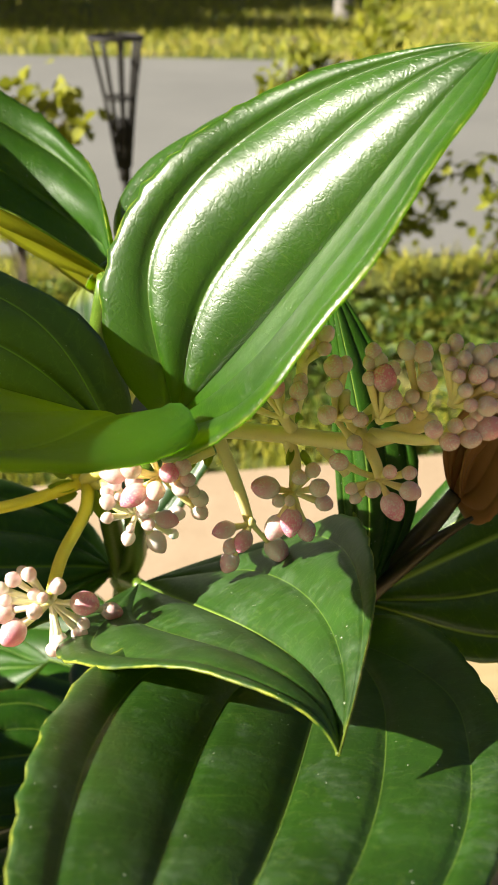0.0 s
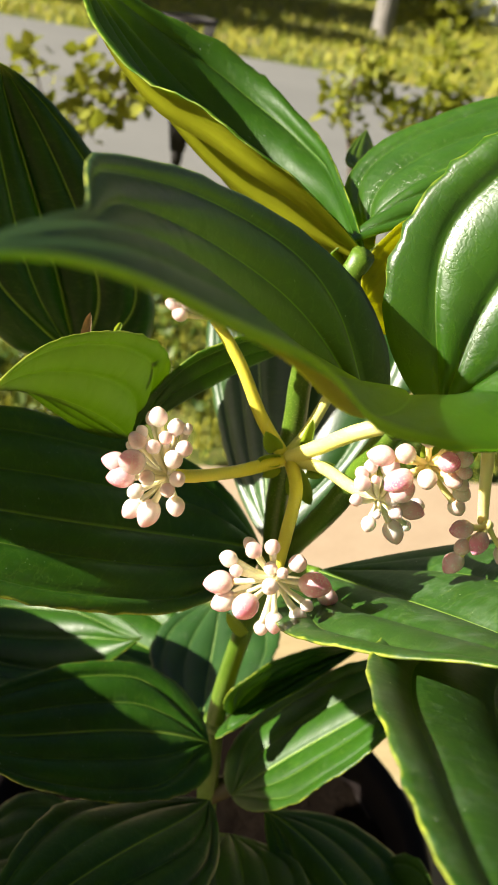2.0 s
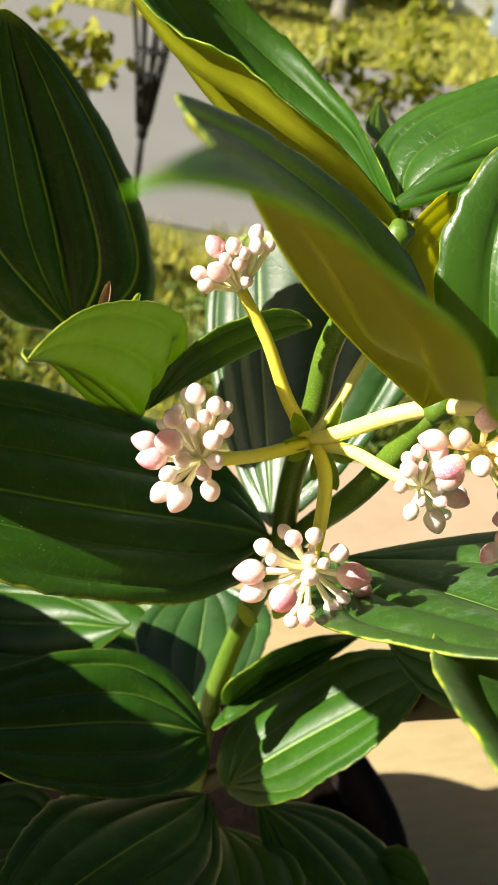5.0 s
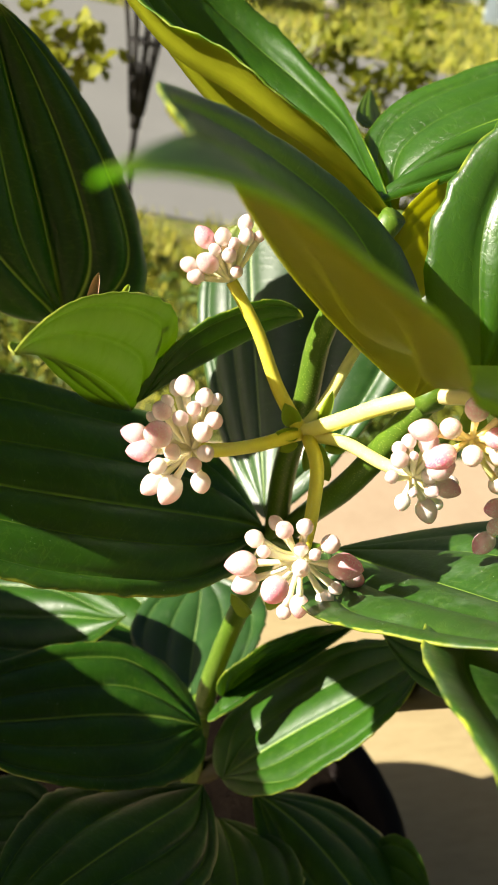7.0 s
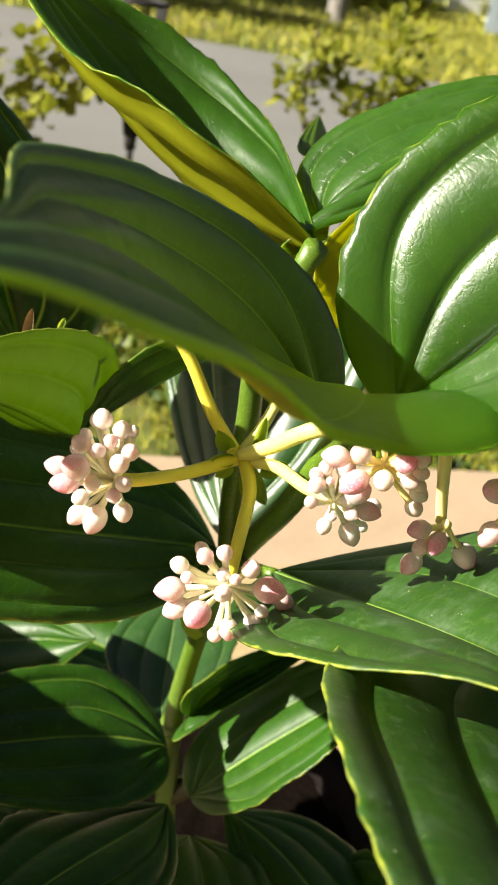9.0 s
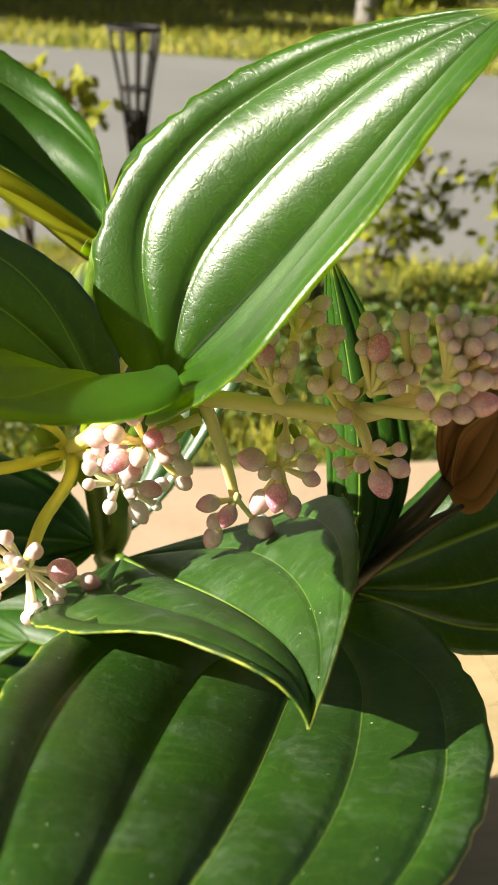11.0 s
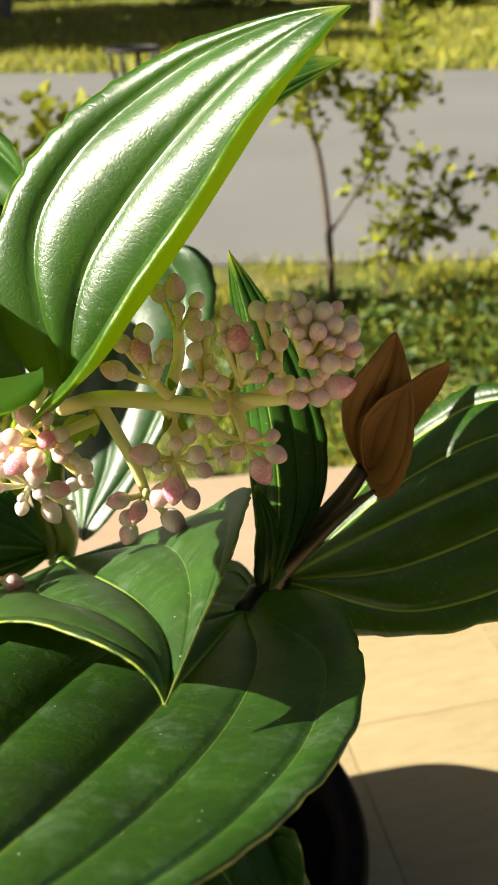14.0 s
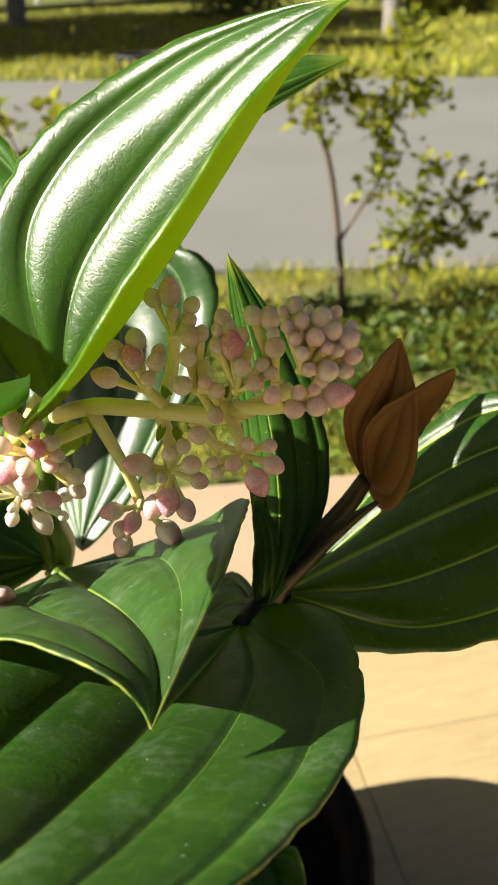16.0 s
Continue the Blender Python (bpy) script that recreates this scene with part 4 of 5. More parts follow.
cluster(flower_left, (-0.1183, 0.378, 0.8383), [(-7.2, 0, 28.4, 8.4), (-10.4, 8, 22.8, 6.7), (1.3, -4.6, 27, 7.5), (6.1, -3.8, 26.4, 5.1), (-13.3, -4.2, 22.2, 5.6), (-14.9, -6.1, 18.8, 8), (-19, 8, 7.2, 4.9), (-7.1, -11.6, 19.7, 6.5), (-2.3, -9.5, 23.8, 6), (6.2, -11, 20.6, 7.4), (2.5, -14.5, 16.7, 8.3), (-15.1, -18, 14.7, 11), (-24.8, -0.8, 3, 9.2), (-21, -4.8, -2.1, 10.1), (-8.3, -14.1, 5.2, 7), (5.1, -15.2, 7.5, 7.2), (1.3, -14.6, 0.6, 6.6), (-13.3, -9.3, -5.8, 7.2), (5.4, -10.5, -9.9, 8.5), (-15, -2.8, -19.7, 8.9), (-7.1, -5.9, -19.1, 10.8)], "white", stalk_white)
cluster(flower_left, (-0.0635, 0.372, 0.7949), [(-14.1, 6, 12.4, 6.6), (-12.8, -13.7, 23.2, 7.7), (-4.8, -14.4, 26.7, 7.2), (-23.2, -4.7, 10.1, 8), (-19, -11.1, 8.6, 5.9), (-3.9, -14, 14.8, 6.4), (1.4, -18.9, 16.7, 5.3), (7.7, -14, 19.7, 8.3), (-3.2, -20, 9.2, 7.8), (-26.2, 0, -8.1, 11.4), (-22.5, 0, -18.7, 10.5), (-13.1, -26, 0.6, 11.6), (18.5, -7.9, 4.5, 12.1), (27.5, 8, -13.3, 9.1), (16.4, -8, -7.9, 6.1), (13.5, -6.7, -16, 8.3), (3, -6, -22.6, 8.9), (-2.4, -1.7, -30.1, 7.4)], "white", stalk_white)
cluster(flower_left, (-0.0218, 0.388, 0.8355), [(-8, -5.8, 19.6, 6.4), (-11.7, -7.6, 16.4, 6.4), (-11.1, -11, 13.1, 7.8), (0.9, -4, 20.2, 8.9), (-5.7, -11.3, 16.2, 3.9), (1.2, -9.9, 15.8, 5.9), (7.6, -10, 12.2, 11.3), (-12.2, -10.7, 3.8, 5.9), (-1.5, -11.8, -1.8, 4), (7.1, -9.8, -0.4, 6.5), (15.6, -4.1, -1.5, 9.1), (19.5, 6, -4.8, 7.3), (-3.5, -7.9, -9.9, 7.1), (9.8, -3.5, -15.4, 9.8), (16.8, 6, -16.8, 5.3), (4.7, -8, 5.5, 7)], "white", stalk_white)
cluster(flower_right, (-0.0072, 0.374, 0.8653), [(-4.3, -6.5, 17.3, 10), (6.3, -9, 17.1, 6.5), (5.7, -11.9, 7.8, 9), (11.7, -10.3, 9.7, 7.5), (-1.3, -10.3, -2.8, 8.7), (10, -9.7, -1.7, 7.6), (14.9, -6.2, -5.1, 6.2), (17.6, -0.7, -12.5, 7.9), (13.5, -9.3, 2.8, 6.6), (-12.3, -5.9, -8.1, 10.4), (17.3, 0, -20.3, 8), (-12.3, -6.5, 6.3, 8.7), (-21.2, -1.3, 0.7, 9.4)], "pink", stalk_cream)
cluster(flower_right, (0.048, 0.366, 0.8983), [(-12.7, 0, 18.7, 8.1), (-17.5, 0, 6.2, 9.2), (-3, 0, 23, 8.5), (-4.7, -3.1, 16.4, 9), (2.4, -9.2, 9.7, 6.6), (5.7, -5.4, 15.4, 8), (6.5, -1.7, 18.2, 6.1)], "pink", stalk_cream)
cluster(flower_right, (0.0565, 0.388, 0.9138), [(-7.2, -0.6, 17.4, 7.8), (-0.1, -0.1, 19.8, 9.8), (1.8, -6.1, 12.1, 5.8), (9.5, -2.8, 14.7, 7.3), (8.6, -5.9, 9.2, 6.3)], "pink", stalk_cream)
cluster(flower_right, (0.0693, 0.362, 0.9005), [(-1.6, -0.7, 23.8, 8.8), (2.9, 0, 24.4, 6.5), (-1.8, -7.8, 17.4, 7.3), (-4.6, -11, 6.8, 8.3), (4.8, -11.6, 8.2, 6), (9.3, -10.5, 4.3, 6.5), (7.8, -8.1, -8, 6.6)], "pink", stalk_cream)
cluster(flower_right, (0.0864, 0.352, 0.905), [(-4.5, 0, 29.8, 6.7), (-5.9, -1.6, 25.9, 5.8), (-1.8, -1.8, 26.6, 6.2), (-0.3, -6.6, 21.7, 9.7), (-6.2, -5.9, 21, 5.8), (2.8, -4.4, 24.2, 6.6), (3.1, -10.6, 14.2, 7.5), (10.9, -8.6, 14.4, 5.8), (8, -11.1, 7.4, 7.1), (14, -8.2, 10.7, 5.8)], "pink", stalk_cream)
cluster(flower_right, (0.1023, 0.347, 0.9096), [(-8.4, 0, 28, 7.4), (-2.1, -0.1, 27.1, 8.3), (-0.9, -2.5, 22, 5.2), (-0.1, -4.2, 16.9, 7.9)], "pink", stalk_cream)
cluster(flower_right, (0.1122, 0.338, 0.9193), [(-2.2, -1.1, 25.6, 6.3), (2.7, -3.6, 24.3, 4.2), (-6.4, -3, 23.8, 4.2), (-4.7, -8.7, 20.4, 5.4), (0.3, -7.6, 22, 6.2), (7.2, -5, 22.3, 7.9), (12.3, -0.4, 22.5, 5), (11.2, -7.2, 18.2, 7.1), (5.1, -11.6, 17.4, 7), (-2.2, -12.5, 17.2, 5.3), (0.3, -15.1, 12.5, 5.7), (9.2, -12.1, 13.4, 4.9), (13.2, -10.1, 11.4, 4.6), (16.9, -5, 14.1, 8.4), (17.8, -1.3, 17, 5.5), (18.4, -6.3, 8.1, 7.2), (2.7, -15.8, 6.8, 5.4), (9.6, -13.5, 5.3, 7.9), (15.9, -9.2, 3.2, 5.9)], "pink", stalk_cream)
cluster(flower_right, (0.1059, 0.332, 0.9067), [(-4.1, -12, 10.7, 7.1), (3.9, -5.8, 2.1, 7.7), (12.1, -4.3, 2.5, 7.7), (19.8, -1.3, 5.6, 9.5), (5.4, -5.3, 8.7, 5.9), (11.1, -4.1, 9.2, 5.1), (13.6, -2.8, 11.9, 5.5)], "pink", stalk_cream)
cluster(flower_right, (0.033, 0.395, 0.8252), [(-13.3, -4.5, -1.7, 9), (-3.7, -6.2, -7.3, 9), (-10.1, -3.9, -12, 7.9), (-11, 0, -24.6, 9.9), (13.2, -1.2, -15.9, 11.4)], "pink", stalk_cream)
cluster(flower_right, (0.0526, 0.374, 0.8568), [(-12.9, -5.9, 5.3, 10.7), (2.3, -9.1, 12.6, 7), (8.3, -7.3, 15.2, 7), (11.5, -8, 6.5, 8.6), (-6.8, -8.3, -0.4, 6.1), (-1.8, -9.4, 0.3, 5.1), (-8.2, -3, -18.7, 10), (-0.8, -5.6, -14.1, 10.4), (6.4, -1.9, -20.8, 9), (14, -5.7, -3.2, 7.7)], "pink", stalk_cream)
cluster(flower_right, (0.0873, 0.35, 0.8783), [(-17.3, -1.1, 8.3, 7.5), (3.3, -7.7, 7.5, 6), (11.8, -5.4, 5.5, 6), (13.1, -4.2, -4.2, 8.5), (-3.2, -7.3, -1.7, 7), (6.5, -4.2, -12.1, 10), (-11.8, -4.8, -2.6, 5.2), (-9.8, -4.7, -7.3, 5.2)], "pink", stalk_cream)


def bract(at, along, across, parent, mat=bract_green, label="", name="bract"):
    """A small cupped bract: its base, its run and its half width."""
    a, l, w = np.array(at), np.array(along), np.array(across)
    n = np.cross(w, l)
    n /= np.linalg.norm(n)
    size = np.linalg.norm(l)
    verts, faces = [], []
    for i in range(9):
        t = i / 8
        k = (t ** 0.45) * (1 - t) ** 0.6 * 1.7
        for j in range(-4, 5):
            v = j / 4
            verts.append(a + l * t + w * v * k + n * size * (0.28 * v * v * k + 0.25 * t * t))
    for i in range(8):
        for j in range(8):
            q = i * 9 + j
            faces.append((q, q + 1, q + 10, q + 9))
    return under(mesh_object(name, verts, faces, [mat], smooth=True, uvs=[(0.5, 0.3)] * len(verts), label=label), parent)


bract((-0.0675, 0.458, 0.8145), (-0.0094, -0.006, 0.0169), (0.0047, 0, 0.0035), flower_left)
bract((-0.0655, 0.455, 0.8113), (-0.015, -0.009, 0.0045), (-0.0005, 0, 0.0049), flower_left)
bract((-0.0661, 0.455, 0.8071), (-0.0097, -0.009, -0.0038), (-0.0029, 0, 0.0035), flower_left)
bract((-0.0559, 0.455, 0.8073), (0.0112, -0.007, -0.0167), (-0.0043, 0, -0.0031), flower_left)
bract((-0.0584, 0.455, 0.8051), (0.0004, -0.003, -0.0136), (-0.0035, 0, 0.0001), flower_left)
bract((-0.0512, 0.452, 0.8116), (0.0153, -0.01, 0.0111), (0.0015, -0, -0.0048), flower_left)
bract((-0.051, 0.45, 0.8102), (0.0118, -0.012, 0.0068), (0.0004, 0, -0.0043), flower_left)
bract((-0.0543, 0.466, 0.8096), (0.0028, 0.004, 0.0219), (0.0036, 0, -0.0007), flower_left)
bract((0.0547, 0.378, 0.8906), (-0.0022, -0.006, 0.0101), (0.0022, 0, 0.0013), flower_right)
bract((0.0515, 0.376, 0.8781), (-0.0028, -0.006, -0.0065), (-0.002, 0, 0.0009), flower_right)
bract((0.0563, 0.376, 0.8767), (0.0053, -0.006, -0.0065), (-0.002, 0, -0.0012), flower_right)
bract((0.0796, 0.362, 0.8979), (0.0044, -0.006, 0.0097), (0.0018, 0, -0.0011), flower_right)
bract((0.014, 0.398, 0.8758), (-0.0007, -0.008, -0.0163), (-0.0037, 0, 0.0001), flower_right)
bract((0.004, 0.41, 0.8616), (-0.0095, -0.01, -0.0135), (-0.0074, -0, 0.0038), plant)
bract((-0.1772, 0.47, 0.8501), (0.0028, 0.005, 0.0211), (0.003, 0, -0.0003), plant, dry_leaf, "dry pinkish-brown leaf remnant", "dry_bract")
bract((-0.163, 0.48, 0.8571), (0.0022, 0.005, 0.0051), (0.0018, 0, -0.0007), plant)
bract((0.0891, 0.43, 0.739), (0.0038, 0, 0.0267), (0.0031, 0, -0.0005), plant)
bract((0.0984, 0.432, 0.7415), (0.0032, 0.008, 0.0228), (0.0043, 0, -0.0007), plant, stem_brown)
bract((-0.0659, 0.47, 0.6754), (-0.0151, 0, 0.019), (0.0032, 0, 0.0042), plant)
bract((-0.0625, 0.45, 0.7023), (0.0097, -0.01, 0.0226), (0.0024, 0, -0.003), plant)



# ---- garden torch ----
def garden_torch(at):
    x, y, _ = at
    g = -0.07
    ob = thing("garden_torch", "slim black iron garden torch with open basket, stuck in the verge", "torch", (x, y, g))
    tube("pole", [(x, y, g), (x + 0.001, y, 0.2), (x, y, 0.46)], [0.0095, 0.0095, 0.011], iron, ob, sides=10, per=3)
    tube("socket", [(x, y, 0.42), (x, y, 0.50), (x, y, 0.60)], [0.016, 0.021, 0.028], iron, ob, sides=12, per=3)
    for name, z, r, th in (("top_ring", 0.823, 0.076, 0.0065), ("middle_ring", 0.66, 0.046, 0.0050), ("lower_ring", 0.56, 0.027, 0.0050)):
        pts = [(x + r * math.cos(a), y + r * math.sin(a), z) for a in np.linspace(0, 2 * math.pi, 25)]
        tube(name, pts, [th, th], iron, ob, sides=6, per=1)
    for k in range(9):
        a = 2 * math.pi * k / 9 + 0.2
        c, s = math.cos(a), math.sin(a)
        tube("bar", [(x + 0.018 * c, y + 0.018 * s, 0.46), (x + 0.045 * c, y + 0.045 * s, 0.66), (x + 0.076 * c, y + 0.076 * s, 0.826)], [0.0056, 0.0056], iron, ob, sides=6, per=3)


garden_torch((-0.384, 2.85, 0))


# ---- small trees and shrubs of the verge ----
def twig_leaves(points, n, spread, rng):
    out = []
    for p in points:
        for _ in range(n):
            out.append(np.array(p) + rng.normal(size=3) * spread)
    return out


def sapling():
    ob = thing("sapling", "thin forked sapling with sparse yellow-green leaves in the verge", "tree", (0.2, 3.1, -0.07))
    rng = np.random.default_rng(11)
    tube("trunk", [(0.205, 3.1, -0.09), (0.197, 3.1, 0.10), (0.185, 3.1, 0.25), (0.160, 3.1, 0.44), (0.125, 3.1, 0.58), (0.122, 3.1, 0.70), (0.135, 3.11, 0.80)], [0.0145, 0.012, 0.010, 0.008, 0.005], bark, ob, per=4)
    limbs = [
        [(0.192, 3.1, 0.20), (0.255, 3.1, 0.30), (0.318, 3.1, 0.40), (0.345, 3.1, 0.53), (0.372, 3.1, 0.66), (0.40, 3.1, 0.80)],
        [(0.150, 3.1, 0.50), (0.10, 3.08, 0.60), (0.075, 3.08, 0.68)],
        [(0.125, 3.1, 0.60), (0.17, 3.12, 0.70), (0.21, 3.12, 0.74)],
        [(0.345, 3.1, 0.52), (0.30, 3.08, 0.60), (0.255, 3.08, 0.62)],
        [(0.36, 3.1, 0.60), (0.44, 3.12, 0.68), (0.50, 3.12, 0.66)],
    ]
    tips = []
    for l in limbs:
        tube("branch", l, [0.0065, 0.0045, 0.0022], bark, ob, sides=7, per=4)
        tips += [np.array(p) for p in smooth_path(l, 4)[len(l):]]
    tips += [np.array((0.13, 3.1, 0.72)), np.array((0.14, 3.1, 0.79)), np.array((0.40, 3.1, 0.82)), np.array((0.42, 3.1, 0.90)), np.array((0.36, 3.1, 0.86))]
    flakes("crown", twig_leaves(tips, 15, (0.026, 0.04, 0.026), rng), 0.026, sapling_leaf, ob, seed=12, long=1.6)


def verge_shrub(name, base, twigs, leaf_size, per, spread, seed, label, mat, long=1.3, flat=0.2):
    ob = thing(name, label, "shrub", base, "shrubs in the verge")
    rng = np.random.default_rng(seed)
    tips = []
    for tw in twigs:
        tube("twig", [base] + tw, [0.006, 0.004, 0.002], bark, ob, sides=6, per=4)
        tips += [p for p in smooth_path([base] + tw, 4)[4:]]
    flakes("foliage", twig_leaves(tips, per, spread, rng), leaf_size, mat, ob, seed=seed + 1, long=long, flat=flat)


sapling()
verge_shrub("shrub", (0.40, 3.25, -0.07), [
    [(0.42, 3.25, 0.12), (0.48, 3.25, 0.30), (0.50, 3.25, 0.44)],
    [(0.47, 3.22, 0.10), (0.58, 3.22, 0.18), (0.66, 3.22, 0.22)],
    [(0.45, 3.28, 0.08), (0.52, 3.28, 0.15), (0.60, 3.26, 0.40)],
    [(0.50, 3.25, 0.20), (0.64, 3.25, 0.32), (0.78, 3.25, 0.36)],
    [(0.38, 3.25, 0.05), (0.37, 3.25, 0.16), (0.40, 3.25, 0.30)]], 0.034, 7, (0.028, 0.04, 0.028), 21, "low open shrub with bright yellow-green leaves by the road", sapling_leaf, 1.4)
verge_shrub("shrub", (0.75, 3.0, -0.07), [
    [(0.80, 3.0, 0.15), (0.82, 3.0, 0.28), (0.76, 3.0, 0.40)],
    [(0.85, 3.0, 0.10), (0.95, 3.0, 0.25), (0.98, 3.0, 0.36)]], 0.036, 8, (0.03, 0.04, 0.03), 24, "low open shrub with bright yellow-green leaves by the road", sapling_leaf, 1.4)
verge_shrub("shrub", (-0.74, 2.86, -0.07), [
    [(-0.73, 2.86, 0.30), (-0.70, 2.86, 0.55), (-0.64, 2.86, 0.70)],
    [(-0.72, 2.86, 0.35), (-0.66, 2.86, 0.55), (-0.56, 2.86, 0.68)],
    [(-0.70, 2.84, 0.38), (-0.60, 2.84, 0.56), (-0.50, 2.84, 0.61)],
    [(-0.75, 2.86, 0.35), (-0.80, 2.86, 0.56), (-0.84, 2.86, 0.68)],
    [(-0.78, 2.88, 0.25), (-0.90, 2.88, 0.48), (-0.98, 2.88, 0.62)]], 0.052, 5, (0.030, 0.03, 0.030), 31, "leggy shrub with round olive-yellow leaves beside the torch", shrub_leaf, 1.05, 0.1)


# ---- grass and herbs ----
def scatter(n, x0, x1, y0, y1, z, seed, keep=None):
    rng = np.random.default_rng(seed)
    out = []
    while len(out) < n:
        x, y = rng.uniform(x0, x1), rng.uniform(y0, y1)
        if keep is None or keep(x, y, rng):
            out.append((x, y, z))
    return out


def patch(x, y, s, o=0.0):
    return noise.noise(Vector((x * s, y * s, o)))


near = scatter(15000, -1.9, 2.2, 1.6, 3.66, -0.072, 41, lambda x, y, r: y > edge_y(x) + 0.03 and patch(x, y, 2.6) + r.uniform(-0.3, 0.4) > 0.06)
blades("near_grass", near, 0.062, 0.006, grass_blade, "thin yellow-green grass between terrace and road", 42)
herbs = scatter(9000, -1.7, 2.0, 1.75, 3.2, 0.0, 43, lambda x, y, r: y > edge_y(x) + 0.04 and abs(y - 2.55) + r.uniform(0, 0.4) < 0.66 + 1.0 * patch(x, y, 2.3, 3))
herbs = [(x, y, -0.07 + abs(0.075 * patch(x, y, 5.0, 7)) + 0.055 * ((i * 37) % 17) / 17) for i, (x, y, z) in enumerate(herbs)]
tagged(flakes("ground_cover", herbs, 0.024, herb_leaf, seed=44, flat=0.4), "low dark green weeds between terrace and road", "weeds", kind="stuff")
verge = scatter(26000, -9, 8, 9.4, 30, -0.072, 45, lambda x, y, r: y > far_edge(x) + 0.05 and r.uniform(0, 1) < 12 / y)
blades("far_grass", verge, 0.12, 0.022, grass_blade, "sunlit yellow grass on the far side of the street", 46)


# ---- far side ----
def tree(at, height, radius, crown_at, crown_size, leaves, leaf_size, seed, label, mat=tree_leaf):
    ob = thing("tree", label, "tree", (at[0], at[1], -0.07), "trees across the street")
    rng = np.random.default_rng(seed)
    top = np.array(crown_at, float)
    a = np.array((at[0], at[1], -0.2))
    mid = (a + top) / 2 + rng.normal(size=3) * (0.12, 0.12, 0)
    tube("trunk", [a, a + (0, 0, 0.35), mid, top], [radius * 1.45, radius * 1.05, radius * 0.85, radius * 0.4], bark_grey, ob, sides=14, per=6, knot=0.04)
    pts = []
    for _ in range(9):
        d = rng.normal(size=3)
        d /= np.linalg.norm(d)
        e = top + d * np.array(crown_size) * rng.uniform(0.55, 0.95)
        s = mid + (top - mid) * rng.uniform(0.3, 0.9)
        tube("limb", [s, (s + e) / 2 + (0, 0, 0.2), e], [radius * 0.35, radius * 0.2, radius * 0.06], bark_grey, ob, sides=7, per=4)
        for _ in range(7):
            c = e + rng.normal(size=3) * np.array(crown_size) * 0.24
            pts += [c + rng.normal(size=3) * np.array(crown_size) * 0.09 for _ in range(leaves // 63)]
    flakes("crown", pts, leaf_size, mat, ob, seed=seed + 1)
    return ob


tree((1.28, 15.6), 6, 0.15, (1.5, 16.0, 4.6), (2.0, 1.8, 1.3), 3000, 0.13, 61, "pale-trunked tree with high crown on the far verge")
tree((-6.35, 21.3), 7, 0.20, (-6.2, 21.5, 5.2), (2.6, 2.4, 1.5), 3000, 0.15, 63, "grey-trunked tree with high crown on the far verge")
# three trees added out of view on the left to cast the verge's shade band
tree((-13.0, 14.0), 8, 0.22, (-11.0, 14.2, 5.0), (3.4, 2.6, 1.8), 9000, 0.30, 65, "unseen broad tree added to shade the far verge")
tree((-15.5, 20.0), 8, 0.22, (-14.0, 20.0, 5.6), (4.0, 3.0, 1.8), 9000, 0.32, 67, "unseen broad tree added to shade the far verge")
tree((-8.6, 18.6), 8, 0.20, (-8.0, 18.8, 5.0), (3.4, 2.4, 1.6), 9000, 0.30, 69, "unseen broad tree added to shade the far verge")
# unseen trees added along the horizon to limit the sky that the leaves reflect
for k, (x, y, h) in enumerate(((-21.0, 30.0, 5.0), (-11.5, 33.0, 5.4), (-3.0, 41.5, 6.0), (5.5, 42.5, 5.6), (14.5, 36.0, 5.2), (22.0, 28.0, 5.0))):
    tree((x, y), h, 0.26, (x, y, h), (5.0, 3.6, 2.2), 3200, 0.75, 83 + 2 * k, "unseen leafy tree added to close the horizon")


def far_shrub(at, size, n, leaf_size, seed, mat, label):
    ob = thing("bush", label, "shrub", at, "bushes across the street")
    rng = np.random.default_rng(seed)
    pts = []
    for k in range(14):
        d = rng.normal(size=3)
        d[2] = abs(d[2])
        d /= np.linalg.norm(d)
        e = np.array(at) + d * np.array(size) * rng.uniform(0.4, 0.9)
        tube("twig", [at, (np.array(at) + e) / 2 + (0, 0, 0.08), e], [0.025, 0.015, 0.006], bark, ob, sides=5, per=3)
        pts += [e + rng.normal(size=3) * np.array(size) * 0.20 for _ in range(n // 14)]
    flakes("foliage", pts, leaf_size, mat, ob, seed=seed + 1)


far_shrub((3.0, 20.0, -0.07), (1.1, 0.9, 1.0), 900, 0.10, 71, shrub_leaf, "sunny yellow-green bush on the far verge")
far_shrub((5.6, 20.5, -0.07), (1.2, 0.9, 1.0), 900, 0.10, 73, shrub_leaf, "sunny yellow-green bush on the far verge")
far_shrub((-1.6, 22.5, -0.07), (1.3, 0.9, 0.9), 900, 0.10, 75, tree_leaf, "dark green bush on the far verge")
far_shrub((2.2, 23.0, -0.07), (1.5, 0.9, 1.0), 900, 0.10, 77, tree_leaf, "dark green bush on the far verge")

# house and fences beyond the verge
house = thing("house", "white far house with grey-blue door behind a slatted fence", "house", (6.2, 23.5, -0.07))
part("wall", box_bm((5.4, 4.0, 3.2), (6.5, 26.0, 1.5)), white_paint, house)
part("roof", box_bm((6.2, 4.8, 0.25), (6.5, 26.0, 3.2), 0.03), roof_tile, house)
part("door", box_bm((1.6, 0.12, 2.1), (7.6, 23.98, 0.98), 0.01), car_paint, house, "grey-blue garage door")
part("window", box_bm((1.1, 0.1, 1.1), (5.0, 23.98, 1.4), 0.01), dark_glass, house)
side_fence = thing("fence", "grey-blue upright board fence on the far verge", "fence", (6.4, 18.4, -0.07))
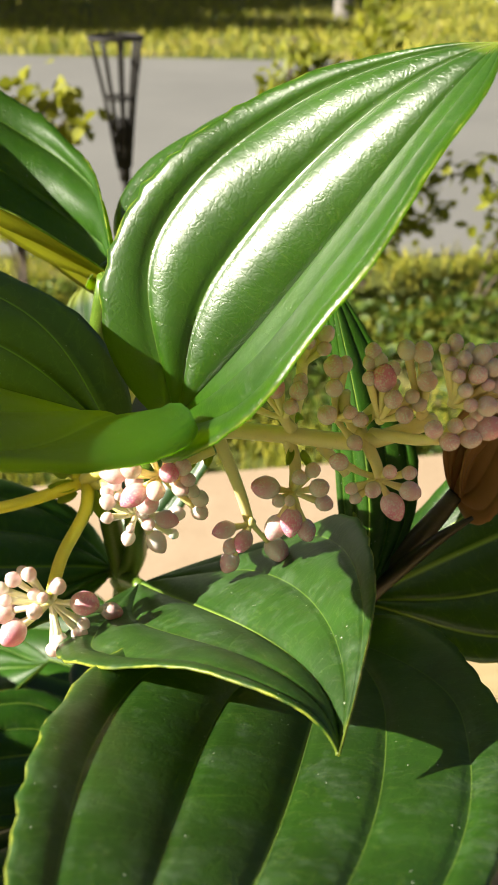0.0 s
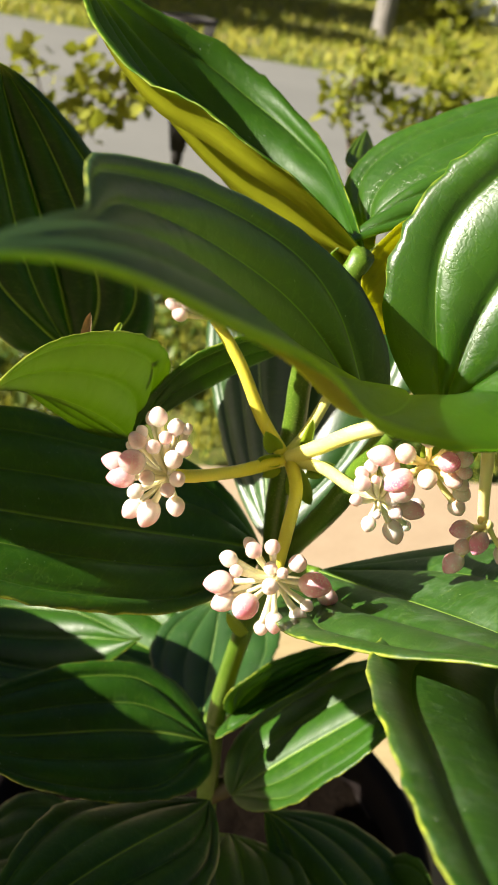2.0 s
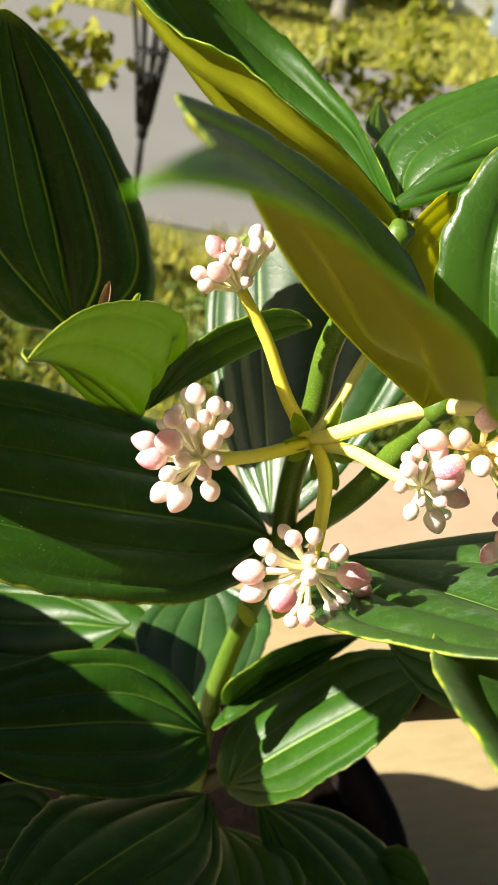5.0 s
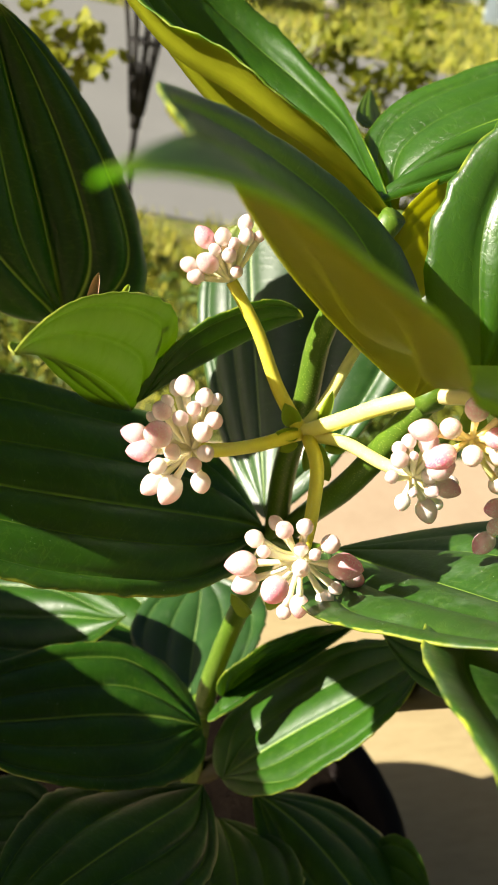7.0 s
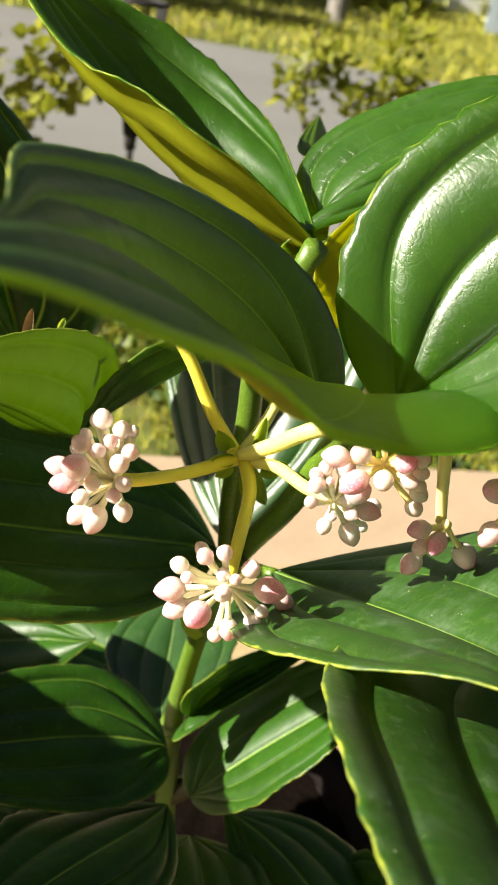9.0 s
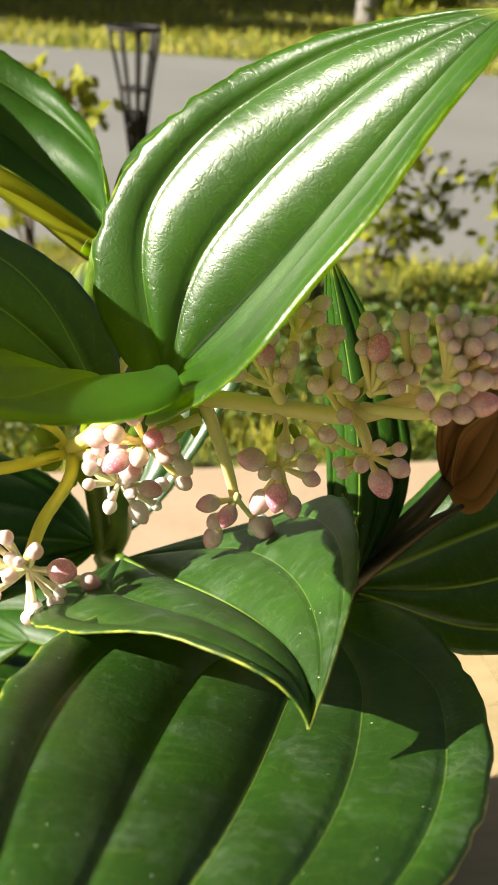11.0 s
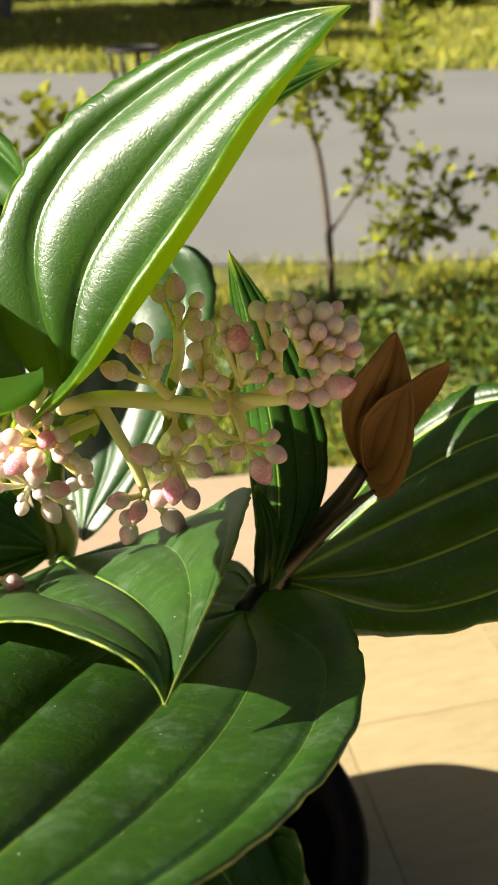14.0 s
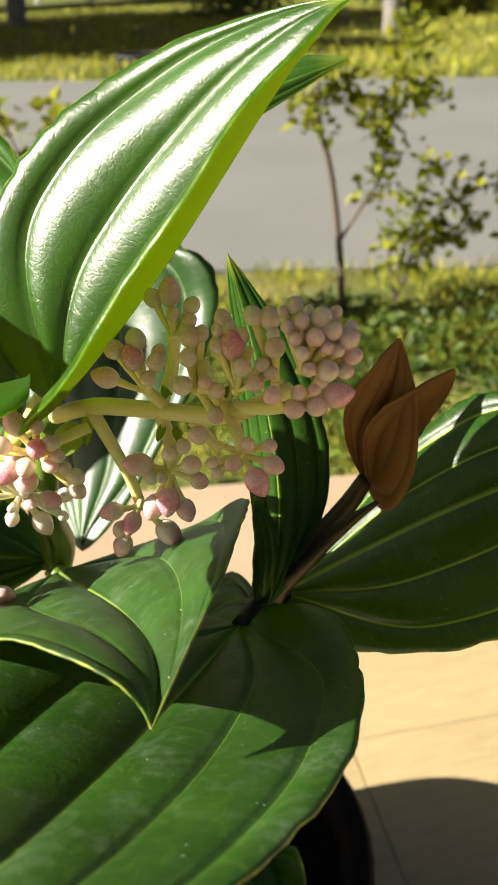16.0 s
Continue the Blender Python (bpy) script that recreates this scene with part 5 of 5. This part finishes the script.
for k in range(22):
    part("board", box_bm((0.19, 0.025, 1.25), (4.35 + 0.2 * k, 18.4 + 0.002 * (k % 3), 0.58), 0.004), fence_paint, side_fence)
for z in (0.15, 1.0):
    part("rail", box_bm((4.5, 0.05, 0.09), (6.5, 18.45, z)), fence_paint, side_fence)
part("cap", box_bm((4.5, 0.09, 0.06), (6.5, 18.41, 1.235), 0.006), iron, side_fence, "dark capping rail")
fence = thing("fence", "low white slatted fence along the far garden", "fence", (-4.0, 36.0, -0.07))
for k in range(3):
    part("rail", box_bm((24.0, 0.05, 0.10), (-8.0, 36.0, 0.25 + 0.32 * k)), white_paint, fence)
for k in range(13):
    part("post", box_bm((0.14, 0.14, 1.15), (-20.0 + 2.0 * k, 36.06, 0.5)), white_paint, fence)
far_hedge = [(x, y, z) for x, y, z in zip(*[np.random.default_rng(81).uniform(a, b, 9000) for a, b in ((-22, 4), (38.5, 40.5), (0.0, 2.6))])]
tagged(flakes("hedge", far_hedge, 0.24, tree_leaf, seed=82), "dark clipped hedge behind the far fence", "hedge", kind="stuff")


# ---- house wall behind ----
wall = tagged(part("wall_south", box_bm((9.0, 0.2, 3.2), (0, -3.3, 1.6)), plaster, None), "plain cream plastered house wall", "wall", kind="structure")


# ---- terrace slabs ----
def slabs():
    w, d, gap = 0.62, 0.41, 0.0014
    turn = 0.26
    bm = box_bm((w - gap, d - gap, 0.02), (0, 0, -0.0105), 0.001)
    me = bpy.data.meshes.new("stone_slab")
    bm.to_mesh(me)
    bm.free()
    me.materials.append(terrace_stone)
    c, s = math.cos(turn), math.sin(turn)
    for j in range(-4, 9):
        for i in range(-4, 6):
            a, b = (i + 0.5 * (j % 2)) * w + 0.12, j * d - 0.055
            x, y = c * a - s * b, s * a + c * b
            r = 0.37
            if y + r > edge_y(x) or y < -2.2 or abs(x) > 3:
                continue
            ob = new("stone_slab", me)
            ob.matrix_basis = pose(x, y, random.uniform(-0.0004, 0.0004), 0, 0, math.degrees(turn))
            ob.parent = terrace


slabs()
